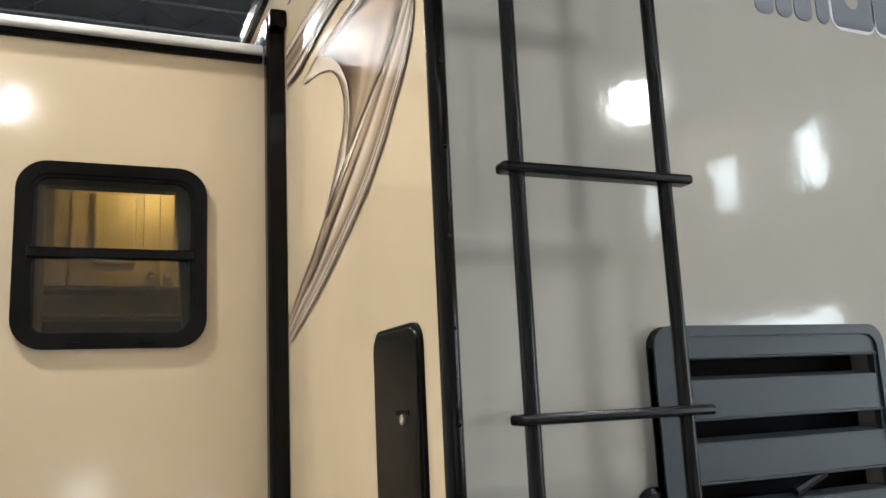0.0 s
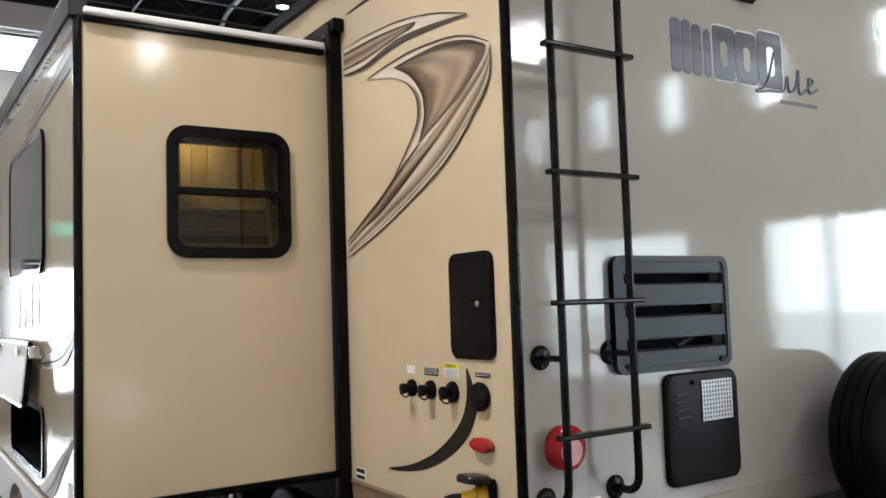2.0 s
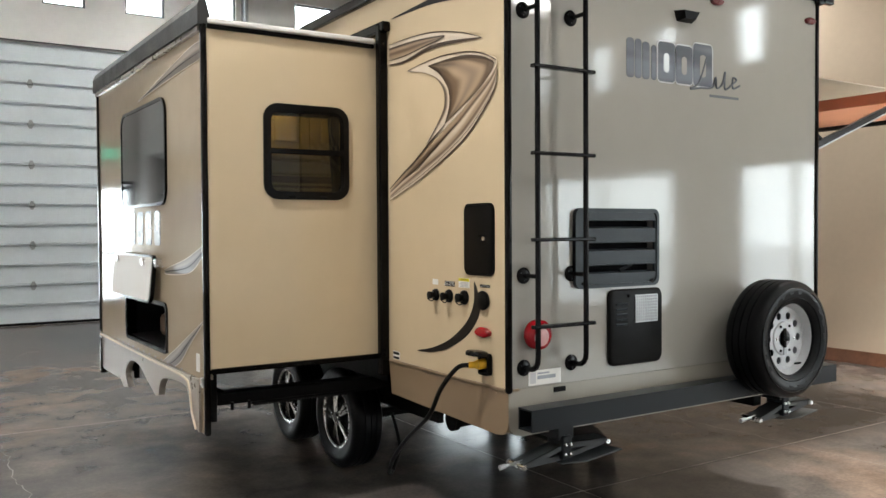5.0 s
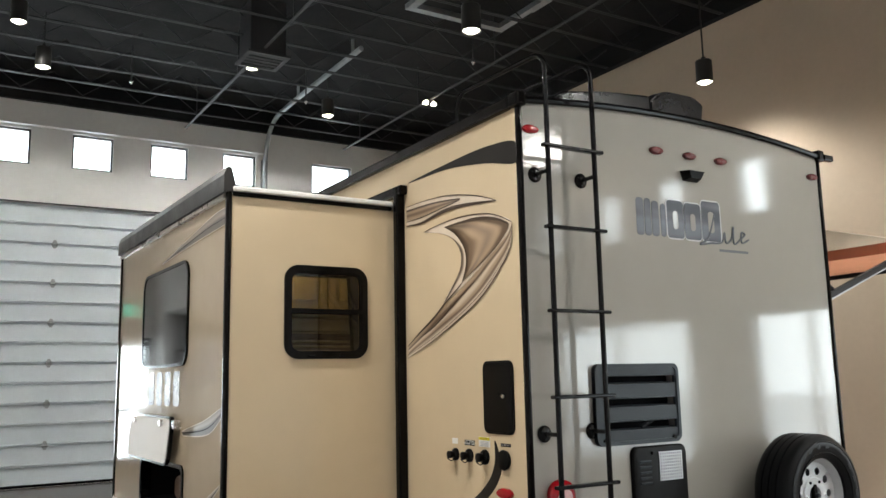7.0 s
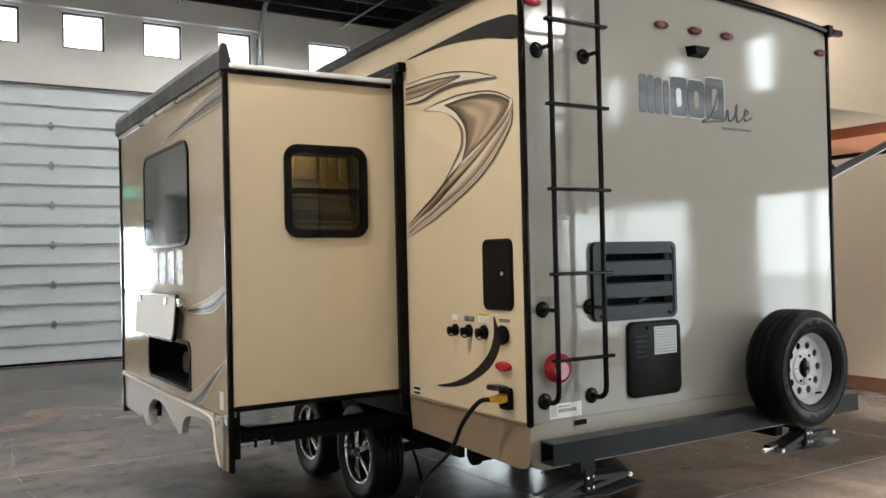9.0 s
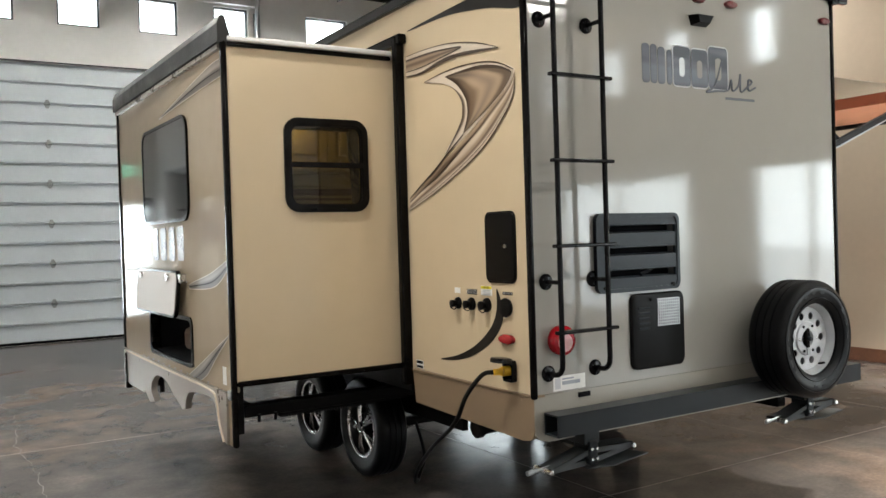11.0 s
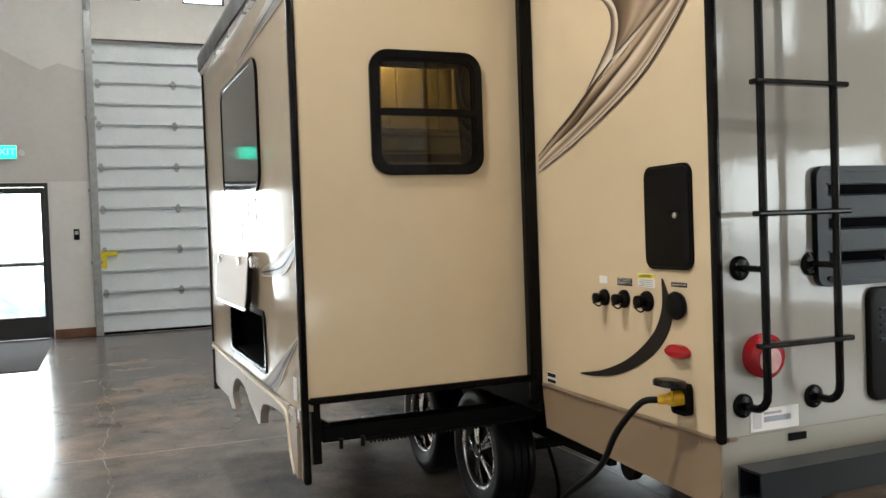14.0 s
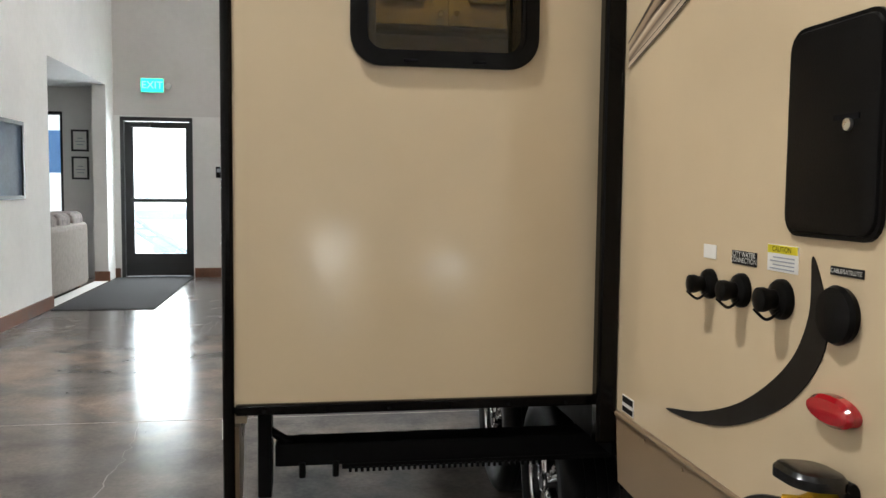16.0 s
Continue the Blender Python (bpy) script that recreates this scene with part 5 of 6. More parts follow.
def inlet(y, z, r):
    m = Matrix.Translation((0, y, z)) @ Matrix.Rotation(radians(-90), 4, "Y")
    w = part("water_inlet", lathe(bmesh.new(), [(r, 0.0), (r, 0.008), (r * 0.9, 0.014), (r * 0.62, 0.018), (r * 0.55, 0.02)], m, 28), "black", P, "round black screw-capped water inlet", True)
    part("cap", lathe(bmesh.new(), [(r * 0.5, 0.012), (r * 0.52, 0.03), (r * 0.62, 0.04), (r * 0.6, 0.05), (r * 0.3, 0.054)], m, 24), "black", w, smooth=True)
    part("tether", tube(bmesh.new(), smooth_path([(-0.02, y - r * 0.6, z - r * 0.5), (-0.03, y + r * 0.1, z - r * 1.0), (-0.05, y + r * 0.4, z - r * 0.5)], 6), 0.003, 6), "black", w)


for y, z, r in ((0.655, 1.285, 0.033), (0.52, 1.287, 0.035), (0.375, 1.288, 0.038)):
    inlet(y, z, r)
m = Matrix.Translation((0, 0.2, 1.285)) @ Matrix.Rotation(radians(-90), 4, "Y")
part("cable_inlet", lathe(bmesh.new(), [(0.046, 0.0), (0.05, 0.012), (0.046, 0.02), (0.02, 0.026), (0.005, 0.027)], m, 28), "black", P, "round black cable inlet cover", True)
part("side_marker", dome(side, ring_pts(0.2, 1.125, 0.062, 24, 0.026), 0.0, 0.026, 0.7), "red", P, "oval red side marker light", True)
# stickers beside the inlets
part("sticker", plated(side, rect(0.635, 0.69, 1.34, 1.37), [], 0, 0.002), "paper", P)
st = part("sticker", plated(side, rect(0.47, 0.565, 1.338, 1.366), [], 0, 0.002), "ink", P)
words("CITY WATER\nCONNECTION", 0.015, side, 0.5175, 1.353, 0.003, "paper", st, True)
st = part("sticker", plated(side, rect(0.33, 0.43, 1.338, 1.388), [], 0, 0.002), "paper", P)
part("sticker_band", plated(side, rect(0.331, 0.429, 1.372, 1.387), [], 0.001, 0.003), "yellow_ink", st)
words("CAUTION", 0.014, side, 0.38, 1.3795, 0.004, "ink", st, True)
for k in range(4):
    part("text_bar", plated(side, rect(0.34, 0.42 - 0.01 * (k % 2), 1.342 + k * 0.007, 1.3445 + k * 0.007), [], 0.001, 0.003), "grey_ink", st)
st = part("sticker", plated(side, rect(0.15, 0.235, 1.349, 1.364), [], 0, 0.002), "ink", P)
words("CABLE/SATELLITE", 0.0105, side, 0.1925, 1.3565, 0.003, "paper", st, True)
st = part("sticker", plated(side, rect(1.065, 1.145, 0.872, 0.92), [], 0, 0.002), "paper", P)
part("text_bar", plated(side, rect(1.069, 1.141, 0.9, 0.917), [], 0.001, 0.003), "ink", st)
part("text_bar", plated(side, rect(1.069, 1.141, 0.875, 0.889), [], 0.001, 0.003), "ink", st)

# shore power plug
pl = part("power_inlet", plated(side, rr(0.122, 0.208, 0.908, 1.013, 0.015), [rr(0.132, 0.198, 0.918, 0.998, 0.012)], 0.0, 0.028), "black", P, "black shore power inlet with its cover raised")
# Dark sheet on the wall stands for the shaded inside of the inlet.
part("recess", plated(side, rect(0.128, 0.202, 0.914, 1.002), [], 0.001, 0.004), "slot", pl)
part("cover", dome(lambda u, v, d: (-0.012 - v, u, 1.004 + d + 0.1 * v), rr(0.112, 0.218, 0.0, 0.1, 0.036, 6), 0.0, 0.026, 0.35), "gloss_black", pl, smooth=True)
part("hinge", rod(bmesh.new(), (-0.018, 0.115, 1.012), (-0.018, 0.21, 1.012), 0.009, 10), "black", pl)
pl.location = (0, 0.012, 0.006)

# ---- rear wall fittings
SLOTS = ((1.409, 1.45), (1.526, 1.566), (1.642, 1.681))
v = part("fridge_vent", plated(rear, rr(0.405, 1.0, 1.335, 1.745, 0.04), [rect(0.46, 0.972, a, b) for a, b in SLOTS], 0.004, 0.02), "vent", P, "slate-grey louvred refrigerator vent")
part("vent_rim", plated(rear, rr(0.405, 1.0, 1.335, 1.745, 0.04), [rr(0.425, 0.98, 1.355, 1.725, 0.03)], 0.0, 0.026), "vent", v)
# Near-black sheet behind the slots, painting the shade inside the vent.
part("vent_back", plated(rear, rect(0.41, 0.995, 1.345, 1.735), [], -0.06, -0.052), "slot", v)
for a, b in SLOTS:
    bm = bmesh.new()
    vs = [(a - 0.002, 0.021), (a + 0.008, -0.01), (a - 0.002, -0.01)]
    p0, p1 = [[bm.verts.new(rear(u, p, d)) for p, d in vs] for u in (0.461, 0.971)]
    for i in range(3):
        bm.faces.new((p0[i], p0[(i + 1) % 3], p1[(i + 1) % 3], p1[i]))
    bm.faces.new(p0)
    bm.faces.new(p1[::-1])
    part("slat", bm, "vent", v)
    part("slat_lip", boxed(0.455, 0.977, -0.026, -0.019, b, b + 0.006, 0.002), "vent", v)
part("gas_flue", rod(bmesh.new(), (0.72, -0.01, 1.42), (0.8, -0.012, 1.45), 0.01, 8), "steel", v)
for u, z in ((0.46, 1.36), (0.945, 1.36)):
    part("turn_lock", rod(bmesh.new(), rear(u, z, 0.02), rear(u, z, 0.028), 0.012, 12), "black", v)
hd = part("heater_door", dome(rear, rr(0.64, 1.03, 0.92, 1.32, 0.04), 0.0, 0.022, 0.08), "black", P, "black water heater door with a silver mesh", True)
part("mesh_patch", plated(rear, rect(0.82, 0.985, 1.14, 1.285), [], 0.018, 0.0235), "slot", hd, "silver wire mesh")
for k in range(10):
    part("mesh_wire", plated(rear, rect(0.82, 0.985, 1.1425 + k * 0.0155, 1.148 + k * 0.0155), [], 0.022, 0.0262), "wire", hd)
for k in range(11):
    part("mesh_wire", plated(rear, rect(0.8225 + k * 0.0158, 0.828 + k * 0.0158, 1.14, 1.285), [], 0.022, 0.027), "wire", hd)
for k in range(5):
    part("louvre", rod(bmesh.new(), rear(0.685, 1.135 + k * 0.027, 0.022), rear(0.765, 1.135 + k * 0.027, 0.022), 0.006, 8), "vent", hd)
part("latch", rod(bmesh.new(), rear(0.775, 1.285, 0.02), rear(0.775, 1.285, 0.034), 0.009, 10), "black", hd)

m = Matrix.Translation((0.163, 0, 1.125)) @ Matrix.Rotation(radians(90), 4, "X") @ Matrix.Scale(0.88, 4)
tl = part("tail_light", lathe(bmesh.new(), [(0.08, 0.0), (0.082, 0.02), (0.078, 0.05), (0.068, 0.058), (0.03, 0.06), (0.004, 0.06)], m, 40), "red", P, "round red tail light", True)
# Disc coloured as the pale glare low on the lens.
part("lens_glare", lathe(bmesh.new(), [(0.05, 0.05), (0.05, 0.0612), (0.004, 0.0635)], Matrix.Translation((0, 0, -0.01)) @ m, 24), "pink", tl)
for k in range(9):
    part("lens_rib", lathe(bmesh.new(), [(0.08, 0.006 + k * 0.005), (0.0825, 0.0075 + k * 0.005), (0.08, 0.009 + k * 0.005)], m, 32, True), "red", tl)
part("lens_ring", lathe(bmesh.new(), [(0.06, 0.056), (0.064, 0.064), (0.068, 0.056)], m, 32, True), "red", tl)
part("tail_light", lathe(bmesh.new(), [(0.08, 0.0), (0.082, 0.02), (0.078, 0.05), (0.068, 0.058), (0.03, 0.06), (0.004, 0.06)], Matrix.Translation((W - 0.34, 0, 0)) @ m, 40), "red", P, "", True)
for u in (0.07, 0.955, 1.22, 1.485, W - 0.085):
    part("marker_light", dome(rear, ring_pts(u, 2.93, 0.05, 20, 0.022), 0.0, 0.022, 0.7), "red" if u < 0.5 else "dark_red", P, "oval red clearance light", True)
bm = bmesh.new()
vs = [((1.14, 2.835), 0.0), ((1.3, 2.835), 0.0), ((1.28, 2.78), 0.0), ((1.16, 2.78), 0.0), ((1.16, 2.83), 0.06), ((1.28, 2.83), 0.06), ((1.26, 2.79), 0.05), ((1.18, 2.79), 0.05)]
w8 = [bm.verts.new(rear(*p, d)) for p, d in vs]
for q in ((0, 1, 2, 3), (4, 5, 6, 7), (0, 1, 5, 4), (1, 2, 6, 5), (2, 3, 7, 6), (3, 0, 4, 7)):
    bm.faces.new([w8[i] for i in q])
part("camera_mount", bm, "black", P, "black rear camera mount")

# emblem drawn as plain shapes
for (u0, u1), v1 in zip(((0.78, 0.835), (0.842, 0.89), (0.897, 0.95), (0.965, 1.003), (1.015, 1.145), (1.155, 1.285), (1.295, 1.45)), (2.65, 2.65, 2.64, 2.63, 2.655, 2.65, 2.675)):
    e = part("emblem_block", plated(rear, rr(u0, u1, 2.44, v1, 0.02), [], 0, 0.002), "logo_dark", P, "slate and silver emblem block")
    w2 = (u1 - u0)
    if w2 > 0.1:
        part("block_inset", plated(rear, rr(u0 + w2 * 0.34, u1 - w2 * 0.34, 2.49, v1 - 0.06, 0.02), [], 0.001, 0.003), "grey_panel", e)
        part("block_rim", plated(rear, rr(u0 - 0.008, u1 + 0.008, 2.432, v1 + 0.008, 0.034), [rr(u0, u1, 2.44, v1, 0.02)], 0, 0.0015), "logo_pale", e)
part("emblem_stroke", tube(bmesh.new(), [rear(u, z, 0.002) for u, z in smooth_path([(1.4, 2.6), (1.34, 2.46), (1.27, 2.42), (1.36, 2.43), (1.45, 2.44), (1.48, 2.5), (1.49, 2.44), (1.54, 2.47), (1.56, 2.54), (1.56, 2.44), (1.62, 2.47), (1.66, 2.5), (1.63, 2.51), (1.63, 2.45), (1.69, 2.47)], 6)], 0.006, 6), "logo_thin", P, "thin slate script stroke")
part("emblem_bar", plated(rear, rect(1.43, 1.68, 2.385, 2.4), [], 0, 0.002), "logo_thin", P)

st = part("sticker", plated(rear, rect(0.12, 0.325, 0.872, 0.945), [], 0, 0.002), "paper", P)
part("text_bar", plated(rear, rect(0.175, 0.29, 0.9, 0.918), [], 0.001, 0.003), "grey_ink", st)
part("text_bar", plated(rear, rect(0.175, 0.25, 0.925, 0.933), [], 0.001, 0.003), "grey_ink", st)
part("text_bar", plated(rear, rect(0.13, 0.165, 0.882, 0.935), [], 0.001, 0.003), "logo_pale", st)

# ladder
LY, XA, XB = -0.115, 0.09, 0.392
for x in (XA, XB):
    pts = [(x, -0.01, 0.965), (x, -0.06, 0.965)] + [(x, LY + 0.055 - 0.055 * math.sin(a), 1.02 - 0.055 * math.cos(a)) for a in (radians(d) for d in (20, 45, 70))] + [(x, LY, 1.03), (x, LY, 1.6), (x, LY, 2.4), (x, LY, 3.2)]
    pts += [(x, LY + 0.09 - 0.09 * math.cos(a), 3.22 + 0.09 * math.sin(a)) for a in (radians(d) for d in (15, 35, 55, 75))]
    pts += [(x, LY + 0.1, 3.312), (x, 0.62, 3.33)] + [(x, 0.62 + 0.09 * math.sin(a), 3.24 + 0.09 * math.cos(a)) for a in (radians(d) for d in (15, 40, 65, 88))] + [(x, 0.71, 3.1)]
    rl = part("ladder_rail", tube(bmesh.new(), pts, 0.0135, 12), "tube", P, "black tubular roof ladder rail", True)
    for z in (0.965, 1.415, 2.695):
        xo = x
        if z > 1.0:
            part("standoff", rod(bmesh.new(), (xo, -0.004, z), (xo, LY, z), 0.011, 12), "tube", rl)
        part("standoff_foot", lathe(bmesh.new(), [(0.04, 0.0), (0.04, 0.006), (0.03, 0.012), (0.014, 0.014)], Matrix.Translation((xo, 0, z)) @ Matrix.Rotation(radians(90), 4, "X"), 24), "tube", rl)
        for k in range(3):
            a = 2 * math.pi * k / 3 + 0.5
            part("screw", rod(bmesh.new(), (xo + 0.026 * math.cos(a), -0.01, z + 0.026 * math.sin(a)), (xo + 0.026 * math.cos(a), -0.016, z + 0.026 * math.sin(a)), 0.004, 6), "steel", rl)
for z in (1.175, 1.59, 2.0, 2.41, 2.82):
    part("ladder_rung", boxed(XA - 0.035, XB + 0.05, LY - 0.022, LY + 0.014, z - 0.009, z + 0.009, 0.006), "tube", P, "black flat ladder rung")

# spare wheel
m = Matrix.Translation((1.728, -0.25, 1.016)) @ Matrix.Rotation(radians(90), 4, "X")
sp = part("spare_wheel", tyre_mesh(m @ Matrix.Translation((0, 0, -0.016)), 0.33, 0.232, 0.2), "rubber", P, "spare tyre on a white steel modular rim", True)
part("rim_barrel", lathe(bmesh.new(), [(0.218, 0.088), (0.222, 0.08), (0.214, 0.072), (0.202, 0.066), (0.192, 0.05), (0.172, 0.01), (0.168, -0.03), (0.178, -0.08), (0.2, -0.085), (0.19, 0.0), (0.208, 0.06)], m, 56, True), "white_rim", sp, smooth=True)
disc = bmesh.new()
face = lambda u, v, d: tuple(m @ Vector((u, v, d)))
m_disc = m @ Matrix.Translation((0, 0, 0.022))
plate(disc, lambda u, v, d: tuple(m_disc @ Vector((u, v, d))), ring_pts(0, 0, 0.18, 48), [ring_pts(0.13 * math.cos(2 * math.pi * k / 10), 0.13 * math.sin(2 * math.pi * k / 10), 0.021, 14) for k in range(10)] + [ring_pts(0, 0, 0.044, 24)], -0.005, 0.0)
part("rim_disc", disc, "white_rim", sp)
m = m @ Matrix.Translation((0, 0, 0.022))
part("hub_ring", lathe(bmesh.new(), [(0.044, -0.004), (0.05, 0.008), (0.075, 0.01), (0.092, 0.008), (0.1, -0.003)], m, 40, True), "white_rim", sp, smooth=True)
part("rim_shadow_plate", lathe(bmesh.new(), [(0.03, -0.075), (0.17, -0.075), (0.17, -0.08), (0.03, -0.08)], m, 40), "vent", sp)
part("hub_plug", boxed(1.71, 1.746, -0.285, -0.262, 0.956, 1.076, 0.01), "trim", sp)
part("hub_bolt", rod(bmesh.new(), (1.728, -0.28, 1.016), (1.728, -0.305, 1.016), 0.012, 10), "steel", sp)
part("hub_wing", boxed(1.713, 1.743, -0.288, -0.272, 0.925, 0.965, 0.004), "galv", sp)
for k in range(6):
    a = 2 * math.pi * k / 6
    # The dark ones are short rods painted as shaded holes.
    part("lug_hole", rod(bmesh.new(), face(0.078 * math.cos(a), 0.078 * math.sin(a), 0.0), face(0.078 * math.cos(a), 0.078 * math.sin(a), 0.014), 0.008, 10), "chrome" if k in (0, 3) else "slot", sp)
for r in (0.232, 0.29):
    part("sidewall_ring", lathe(bmesh.new(), [(r - 0.004, 0.097), (r, 0.1025), (r + 0.004, 0.097)], m_disc @ Matrix.Translation((0, 0, -0.022)), 56, True), "rubber", sp, smooth=True)
for k in range(22):
    a = 2 * math.pi * k / 22
    if k % 11 in (3, 4, 9, 10):
        continue
    on_tyre = lambda u, v, d: tuple(m_disc @ Matrix.Translation((0, 0, -0.022)) @ Matrix.Rotation(a, 4, "Z") @ Vector((0.262 + u, v, d)))
    part("moulded_bar", plated(on_tyre, rect(-0.007, 0.007, -0.016, 0.016), [], 0.096, 0.1012), "rubber", sp)
part("valve", rod(bmesh.new(), face(0.09, -0.15, 0.01), face(0.085, -0.14, 0.05), 0.006, 8), "rubber", sp)
part("spare_carrier", boxed(1.68, 1.8, -0.24, -0.16, 0.7, 1.1, 0.01), "steel", P)


def scissor_jack(x, k):
    """A folded scissor jack under the bumper; k: half its spread."""
    y = -0.02
    j = part("stabiliser_jack", boxed(x - 0.05, x + 0.05, y - 0.05, y + 0.12, 0.6, 0.7, 0.006), "steel", P, "grey folded scissor stabiliser jack")
    part("knuckle", boxed(x - 0.03, x + 0.03, y - 0.06, y + 0.06, 0.5, 0.62, 0.008), "steel", j)
    for s in (-1, 1):
        for (za, zb), dy in (((0.568, 0.53 + 0.03 * s), 0.05), ((0.51, 0.525 + 0.025 * s), 0.034)):
            bm = bmesh.new()
            for w0, w1, h0, h1 in ((-dy, -dy + 0.006, -0.014, 0.014), (dy - 0.006, dy, -0.014, 0.014), (-dy, dy, 0.009, 0.014)):
                q = [bm.verts.new((xx, y + ww, zz + hh)) for xx, zz in ((x, za), (x + k * s, zb)) for ww, hh in ((w0, h0), (w1, h0), (w1, h1), (w0, h1))]
                for f in ((0, 1, 2, 3), (4, 5, 6, 7), (0, 1, 5, 4), (1, 2, 6, 5), (2, 3, 7, 6), (3, 0, 4, 7)):
                    bm.faces.new([q[i] for i in f])
            part("arm", bm, "jack", j)
        part("pin", rod(bmesh.new(), (x + k * s, y - 0.065, 0.53 + 0.025 * s), (x + k * s, y + 0.065, 0.53 + 0.025 * s), 0.013, 10), "chrome", j)
    for dx in (-0.016, 0.016):
        for z in (0.53, 0.58):
            part("bolt", rod(bmesh.new(), (x + dx, y - 0.06, z), (x + dx, y - 0.07, z), 0.008, 8), "chrome", j)
    bm = plated(lambda u, v, d: (u, v, 0.475 + d), [(x - 0.02, -0.06), (x + 0.12, -0.09), (x + k + 0.16, -0.02), (x + k + 0.1, 0.16), (x, 0.14)], [], 0, 0.006)
    part("foot_plate", bm, "jack", j)
    part("screw", rod(bmesh.new(), (x - k - 0.09, y, 0.505), (x + k, y, 0.555), 0.009, 8), "galv", j)
    part("screw_head", rod(bmesh.new(), (x - k - 0.1, y, 0.504), (x - k - 0.065, y, 0.508), 0.013, 8), "galv", j)


scissor_jack(0.3, 0.27)
scissor_jack(2.03, 0.245)

# waste pipe under the floor
dp = part("drain_pipe", rod(bmesh.new(), (0.3, 0.95, 0.5), (0.95, 0.95, 0.52), 0.048, 20), "under", P, "black waste pipe under the floor")
part("pipe_cap", lathe(bmesh.new(), [(0.05, 0.0), (0.062, 0.005), (0.062, 0.04), (0.05, 0.045)], Matrix.Translation((0.32, 0.95, 0.5)) @ Matrix.Rotation(radians(-90), 4, "Y"), 24), "black", dp)
part("pipe_strap", boxed(0.6, 0.63, 0.89, 1.01, 0.45, ZS + 0.13), "under", dp)
part("valve_handle", rod(bmesh.new(), (0.2, 1.02, 0.56), (0.6, 1.02, 0.56), 0.007, 8), "galv", dp)

# roof air conditioner: a long low shroud and a taller grilled end cover
def lofted(prof, y0, y1, lean):
    """A closed side profile drawn out along y, drawn in by lean at both ends."""
    bm = bmesh.new()
    cx = sum(x for x, z in prof) / len(prof)
    rings = []
    for y, k in ((y0, lean), (y0 + 0.05, 0.0), (y1 - 0.05, 0.0), (y1, lean)):
        rings.append([bm.verts.new((x + (cx - x) * k * 0.4, y, 3.1 + (z - 3.1) * (1 - k))) for x, z in prof])
    n = len(prof)
    for p, q in zip(rings, rings[1:]):
        for i in range(n):
            bm.faces.new((p[i], p[(i + 1) % n], q[(i + 1) % n], q[i]))
    bm.faces.new(rings[0])
    bm.faces.new(rings[-1][::-1])
    bmesh.ops.bevel(bm, geom=bm.edges[:], offset=0.012, segments=2, affect="EDGES")
    return bm


ac = part("air_conditioner", lofted([(0.63, 3.1), (0.64, 3.35), (0.71, 3.4), (1.05, 3.455), (1.43, 3.49), (1.43, 3.1)], 0.46, 1.06, 0.06), "gloss_black", P, "low glossy black rooftop air conditioner", True)
part("shroud_ridge", lofted([(0.88, 3.41), (0.93, 3.455), (1.3, 3.5), (1.44, 3.51), (1.44, 3.43)], 0.54, 0.98, 0.03), "gloss_black", ac, smooth=True)
ec = part("end_cover", lofted([(1.42, 3.1), (1.42, 3.45), (1.5, 3.51), (1.6, 3.545), (1.84, 3.545), (1.93, 3.5), (1.87, 3.3), (1.86, 3.1)], 0.46, 1.1, 0.04), "gloss_black", ac, smooth=True)
for k in range(10):
    y = 0.52 + k * 0.056
    part("grille_bar", rod(bmesh.new(), (1.925, y, 3.47), (1.88, y, 3.3), 0.009, 6), "vent", ec)
for k in range(6):
    part("grille_bar", rod(bmesh.new(), (1.9 - 0.013 * k, 0.47, 3.49), (1.86 - 0.013 * k, 0.47, 3.3), 0.0035, 6), "vent", ec)

# awning on the far side, its underside in stripes
AZ, AX = 2.62, 5.2
aw = part("awning_sheet", boxed(W + 0.02, 3.55, 0.12, 4.4, AZ, AZ + 0.004), "awning", P, "striped awning fabric rolled out on arms")
part("stripe", boxed(3.55, 4.12, 0.12, 4.4, AZ, AZ + 0.004), "awning_brown", aw)
part("stripe", boxed(4.12, AX, 0.12, 4.4, AZ, AZ + 0.004), "awning_salmon", aw)
part("awning_roller", rod(bmesh.new(), (AX, 0.1, AZ - 0.01), (AX, 4.5, AZ - 0.01), 0.03, 16), "arm", P)
for y in (0.1, 4.46):
    part("awning_arm", plated(lambda u, v, d: (W + 0.06 + u, y - d, 2.15 + 0.36 * u + v), rect(0, 1.26, -0.018, 0.022), [], 0.0, 0.03), "arm", P, "black and silver awning arm")
    part("arm_edge", plated(lambda u, v, d: (W + 0.06 + u, y - d, 2.15 + 0.36 * u + v), rect(0, 1.26, -0.026, -0.018), [], 0.0, 0.034), "galv", P)
    part("awning_arm", rod(bmesh.new(), (W + 0.03, y, 2.3), (W + 0.2, y, 2.2), 0.022, 8), "arm", P)
    part("awning_arm", rod(bmesh.new(), (W + 1.3, y, AZ - 0.03), (AX, y, AZ - 0.02), 0.02, 8), "arm", P)
    part("awning_mount", boxed(W, W + 0.05, y - 0.03, y + 0.03, 1.2, AZ, 0.006), "arm", P)


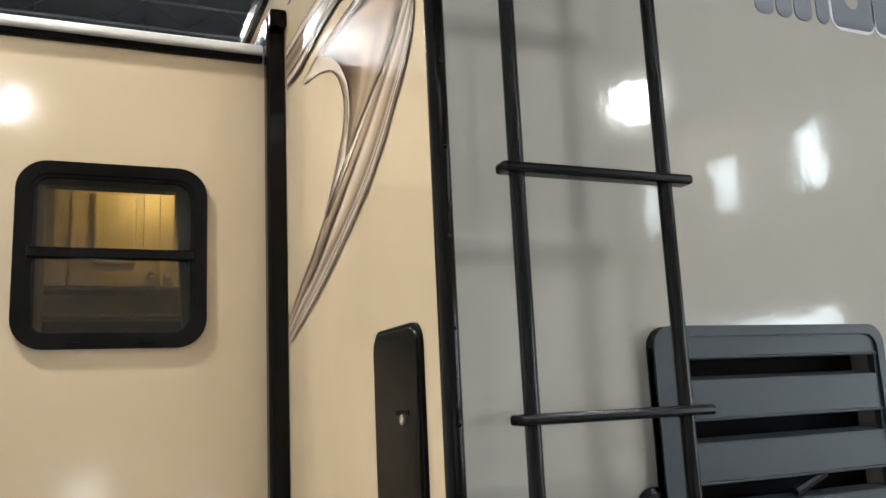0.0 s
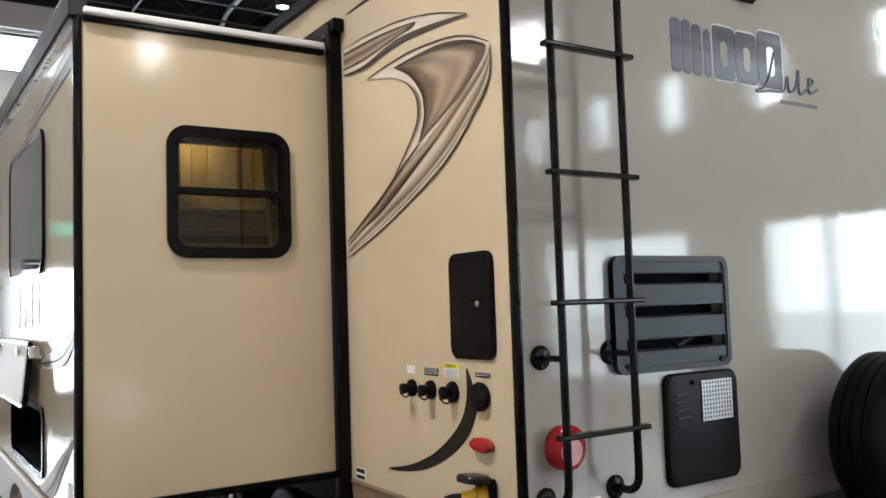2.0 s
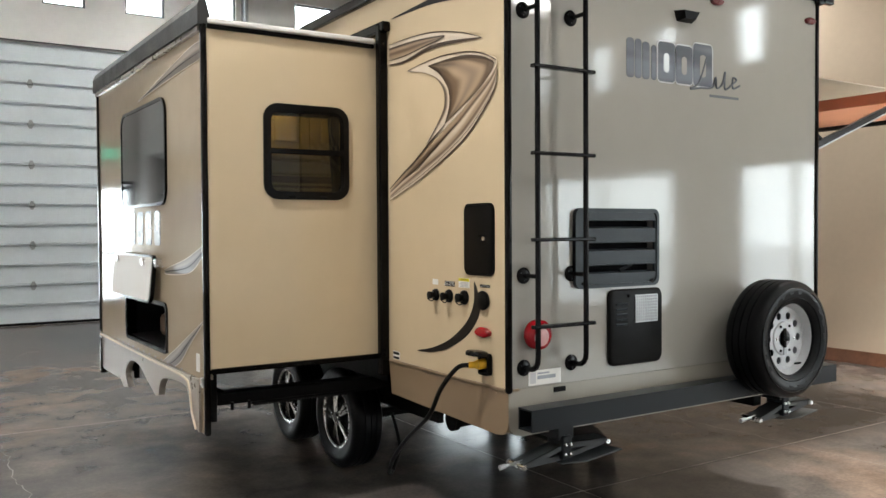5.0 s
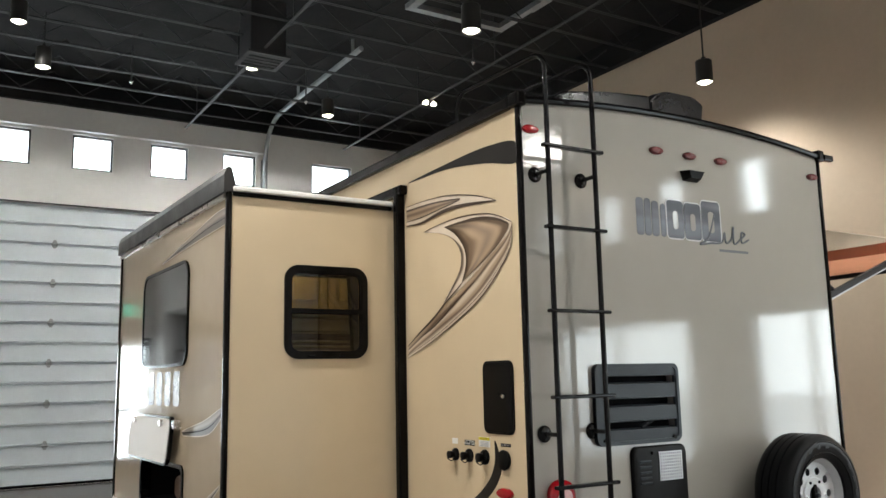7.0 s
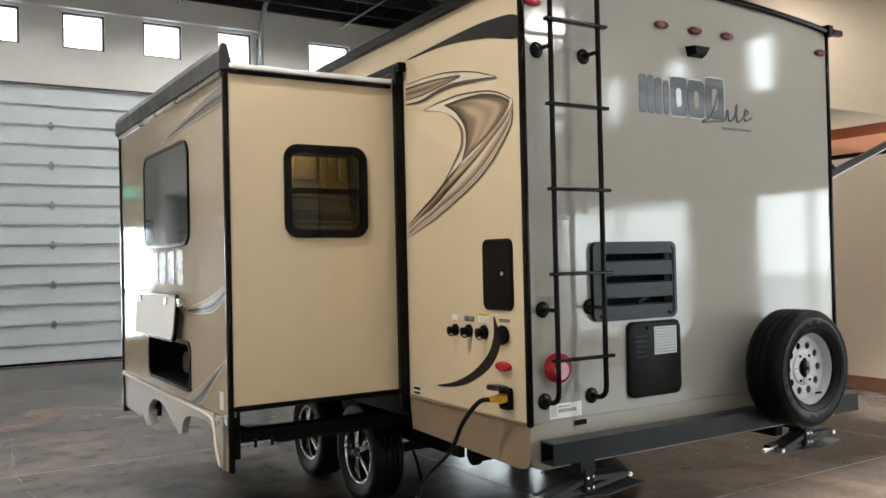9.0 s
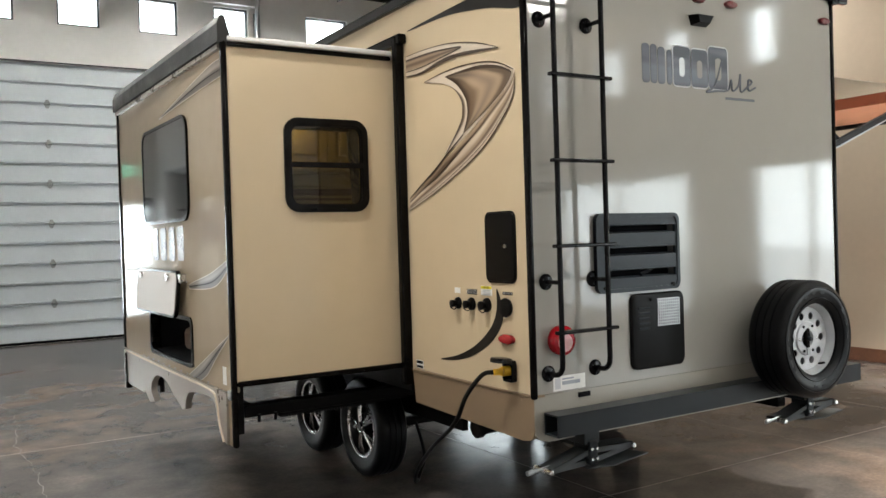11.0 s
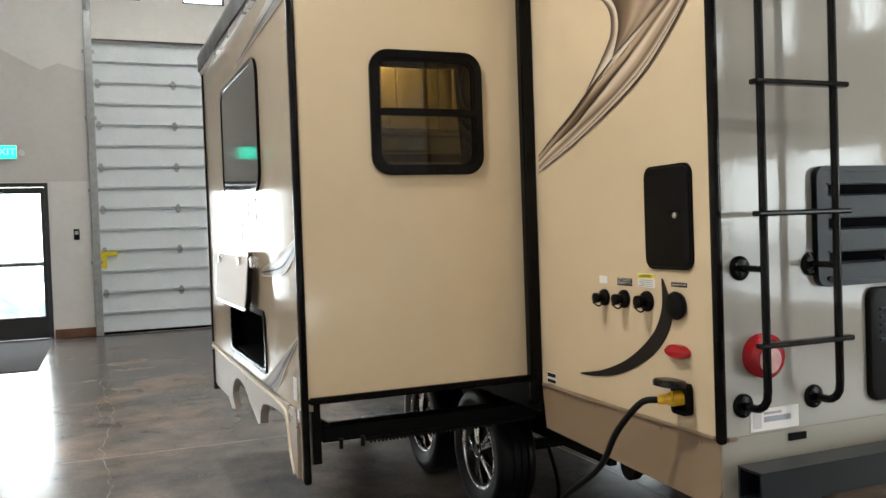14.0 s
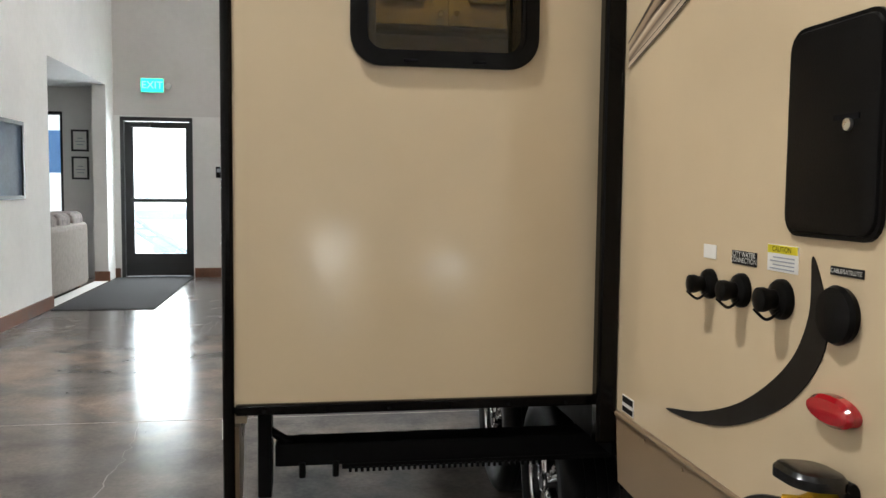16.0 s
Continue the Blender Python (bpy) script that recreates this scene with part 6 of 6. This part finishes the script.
# ---------------------------------------------------------------- loose things
# power cord from the inlet to the floor
cord = thing("power_cord", "black power cord with a yellow plug lying to the floor", "cable", (-0.2, 0.5, 0))
part("plug", rod(bmesh.new(), (-0.012, 0.165, 0.968), (-0.048, 0.177, 0.965), 0.026, 24), "yellow", cord, "yellow moulded plug")
part("plug_face", rod(bmesh.new(), (-0.046, 0.176, 0.965), (-0.066, 0.189, 0.963), 0.026, 24, 0.016), "yellow", cord)
part("clamp_ring", rod(bmesh.new(), (-0.064, 0.188, 0.963), (-0.084, 0.204, 0.961), 0.017, 16), "yellow", cord)
path = smooth_path([(-0.084, 0.204, 0.961), (-0.125, 0.25, 0.944), (-0.165, 0.34, 0.83), (-0.14, 0.5, 0.66), (-0.07, 0.86, 0.45), (0.06, 1.26, 0.22), (0.2, 1.56, 0.05), (0.26, 1.64, 0.018), (0.31, 1.7, 0.03), (0.42, 1.82, 0.16), (0.5, 2.2, 0.45), (0.5, 2.5, 0.55)], 10)
part("lead", tube(bmesh.new(), path, 0.012, 10), "cable", cord, smooth=True)

cord.location.y += 0.012
cord.location.z += 0.004
mt = thing("floor_mat", "charcoal ribbed entrance mat at the exit door", "mat", (-3.2, 11.0, 0))
part("carpet", boxed(-3.85, -2.68, 9.3, 12.85, 0.0, 0.012, 0.004), "mat", mt)

ex = thing("exit_sign", "green lit exit sign above the door", "sign", (-3.28, YF, 3.05))
part("housing", boxed(-3.47, -3.11, YF - 0.06, YF, 2.94, 3.17, 0.01), "paper", ex)
fc = part("face", plated(wall_x, rect(-3.46, -3.12, 2.95, 3.16), [], 0.06, 0.064), "exit", ex)
words("EXIT", 0.16, wall_x, -3.29, 3.055, 0.067, "exit_letter", fc)
part("lamp_head", rod(bmesh.new(), (-3.05, YF - 0.05, 3.05), (-3.05, YF, 3.05), 0.05, 12), "paper", ex)

cr = thing("card_reader", "small dark card reader beside the door", "reader", (-2.27, YF, 1.7))
part("body", boxed(-2.33, -2.24, YF - 0.03, YF, 1.61, 1.79, 0.008), "black", cr)
part("window", boxed(-2.315, -2.255, YF - 0.033, YF - 0.029, 1.7, 1.76), "grey_ink", cr)
sw2 = thing("wall_switch", "white wall switch beside the door", "switch", (-2.27, YF, 1.42))
part("plate", boxed(-2.27, -2.2, YF - 0.01, YF, 1.37, 1.49, 0.003), "paper", sw2)


def certificate(z0, z1):
    t = thing("framed_certificate", "black framed white certificate on the lounge wall", "picture", (-4.4, YF, z0), "framed certificates")
    part("frame", plated(wall_x, rect(-4.53, -4.27, z0, z1), [rect(-4.5, -4.3, z0 + 0.03, z1 - 0.03)], 0.0, 0.02), "frame_black", t)
    sh = part("sheet", plated(wall_x, rect(-4.505, -4.295, z0 + 0.025, z1 - 0.025), [], 0.0, 0.008), "paper", t)
    for k, w in enumerate((0.05, 0.07, 0.04)):
        part("text_bar", plated(wall_x, rect(-4.4 - w, -4.4 + w, z0 + 0.1 + k * 0.05, z0 + 0.112 + k * 0.05), [], 0.007, 0.0095), "grey_ink", sh)


certificate(2.0, 2.34)
certificate(1.56, 1.92)

tv = thing("wall_picture", "dark blue framed landscape print on the white wall", "picture", (XL, 7.8, 1.3))
part("frame", plated(wall_l, rect(6.9, 8.55, 1.32, 2.14), [rect(6.94, 8.51, 1.36, 2.1)], 0.0, 0.04), "frame_black", tv)
part("print", plated(wall_l, rect(6.93, 8.52, 1.35, 2.11), [], 0.0, 0.02), "screen", tv)

so = thing("sofa", "taupe upholstered sofa with striped back cushions", "sofa", (-4.5, 10.6, 0))
part("back", boxed(-4.28, -4.02, 9.75, 11.8, 0.04, 0.95, 0.08, 3), "sofa", so)
part("seat", boxed(-5.1, -4.28, 9.75, 11.8, 0.04, 0.48, 0.06, 3), "sofa", so)
for y in (9.7, 11.6):
    part("arm", boxed(-5.1, -4.05, y, y + 0.25, 0.04, 0.68, 0.07, 3), "sofa", so)
for k in range(3):
    part("cushion", boxed(-4.5, -4.06, 9.85 + k * 0.63, 10.45 + k * 0.63, 0.62, 1.1, 0.09, 3), "throw", so)
for y in (9.85, 11.7):
    part("foot", boxed(-4.2, -4.12, y - 0.04, y + 0.04, 0.0, 0.05), "wood", so)
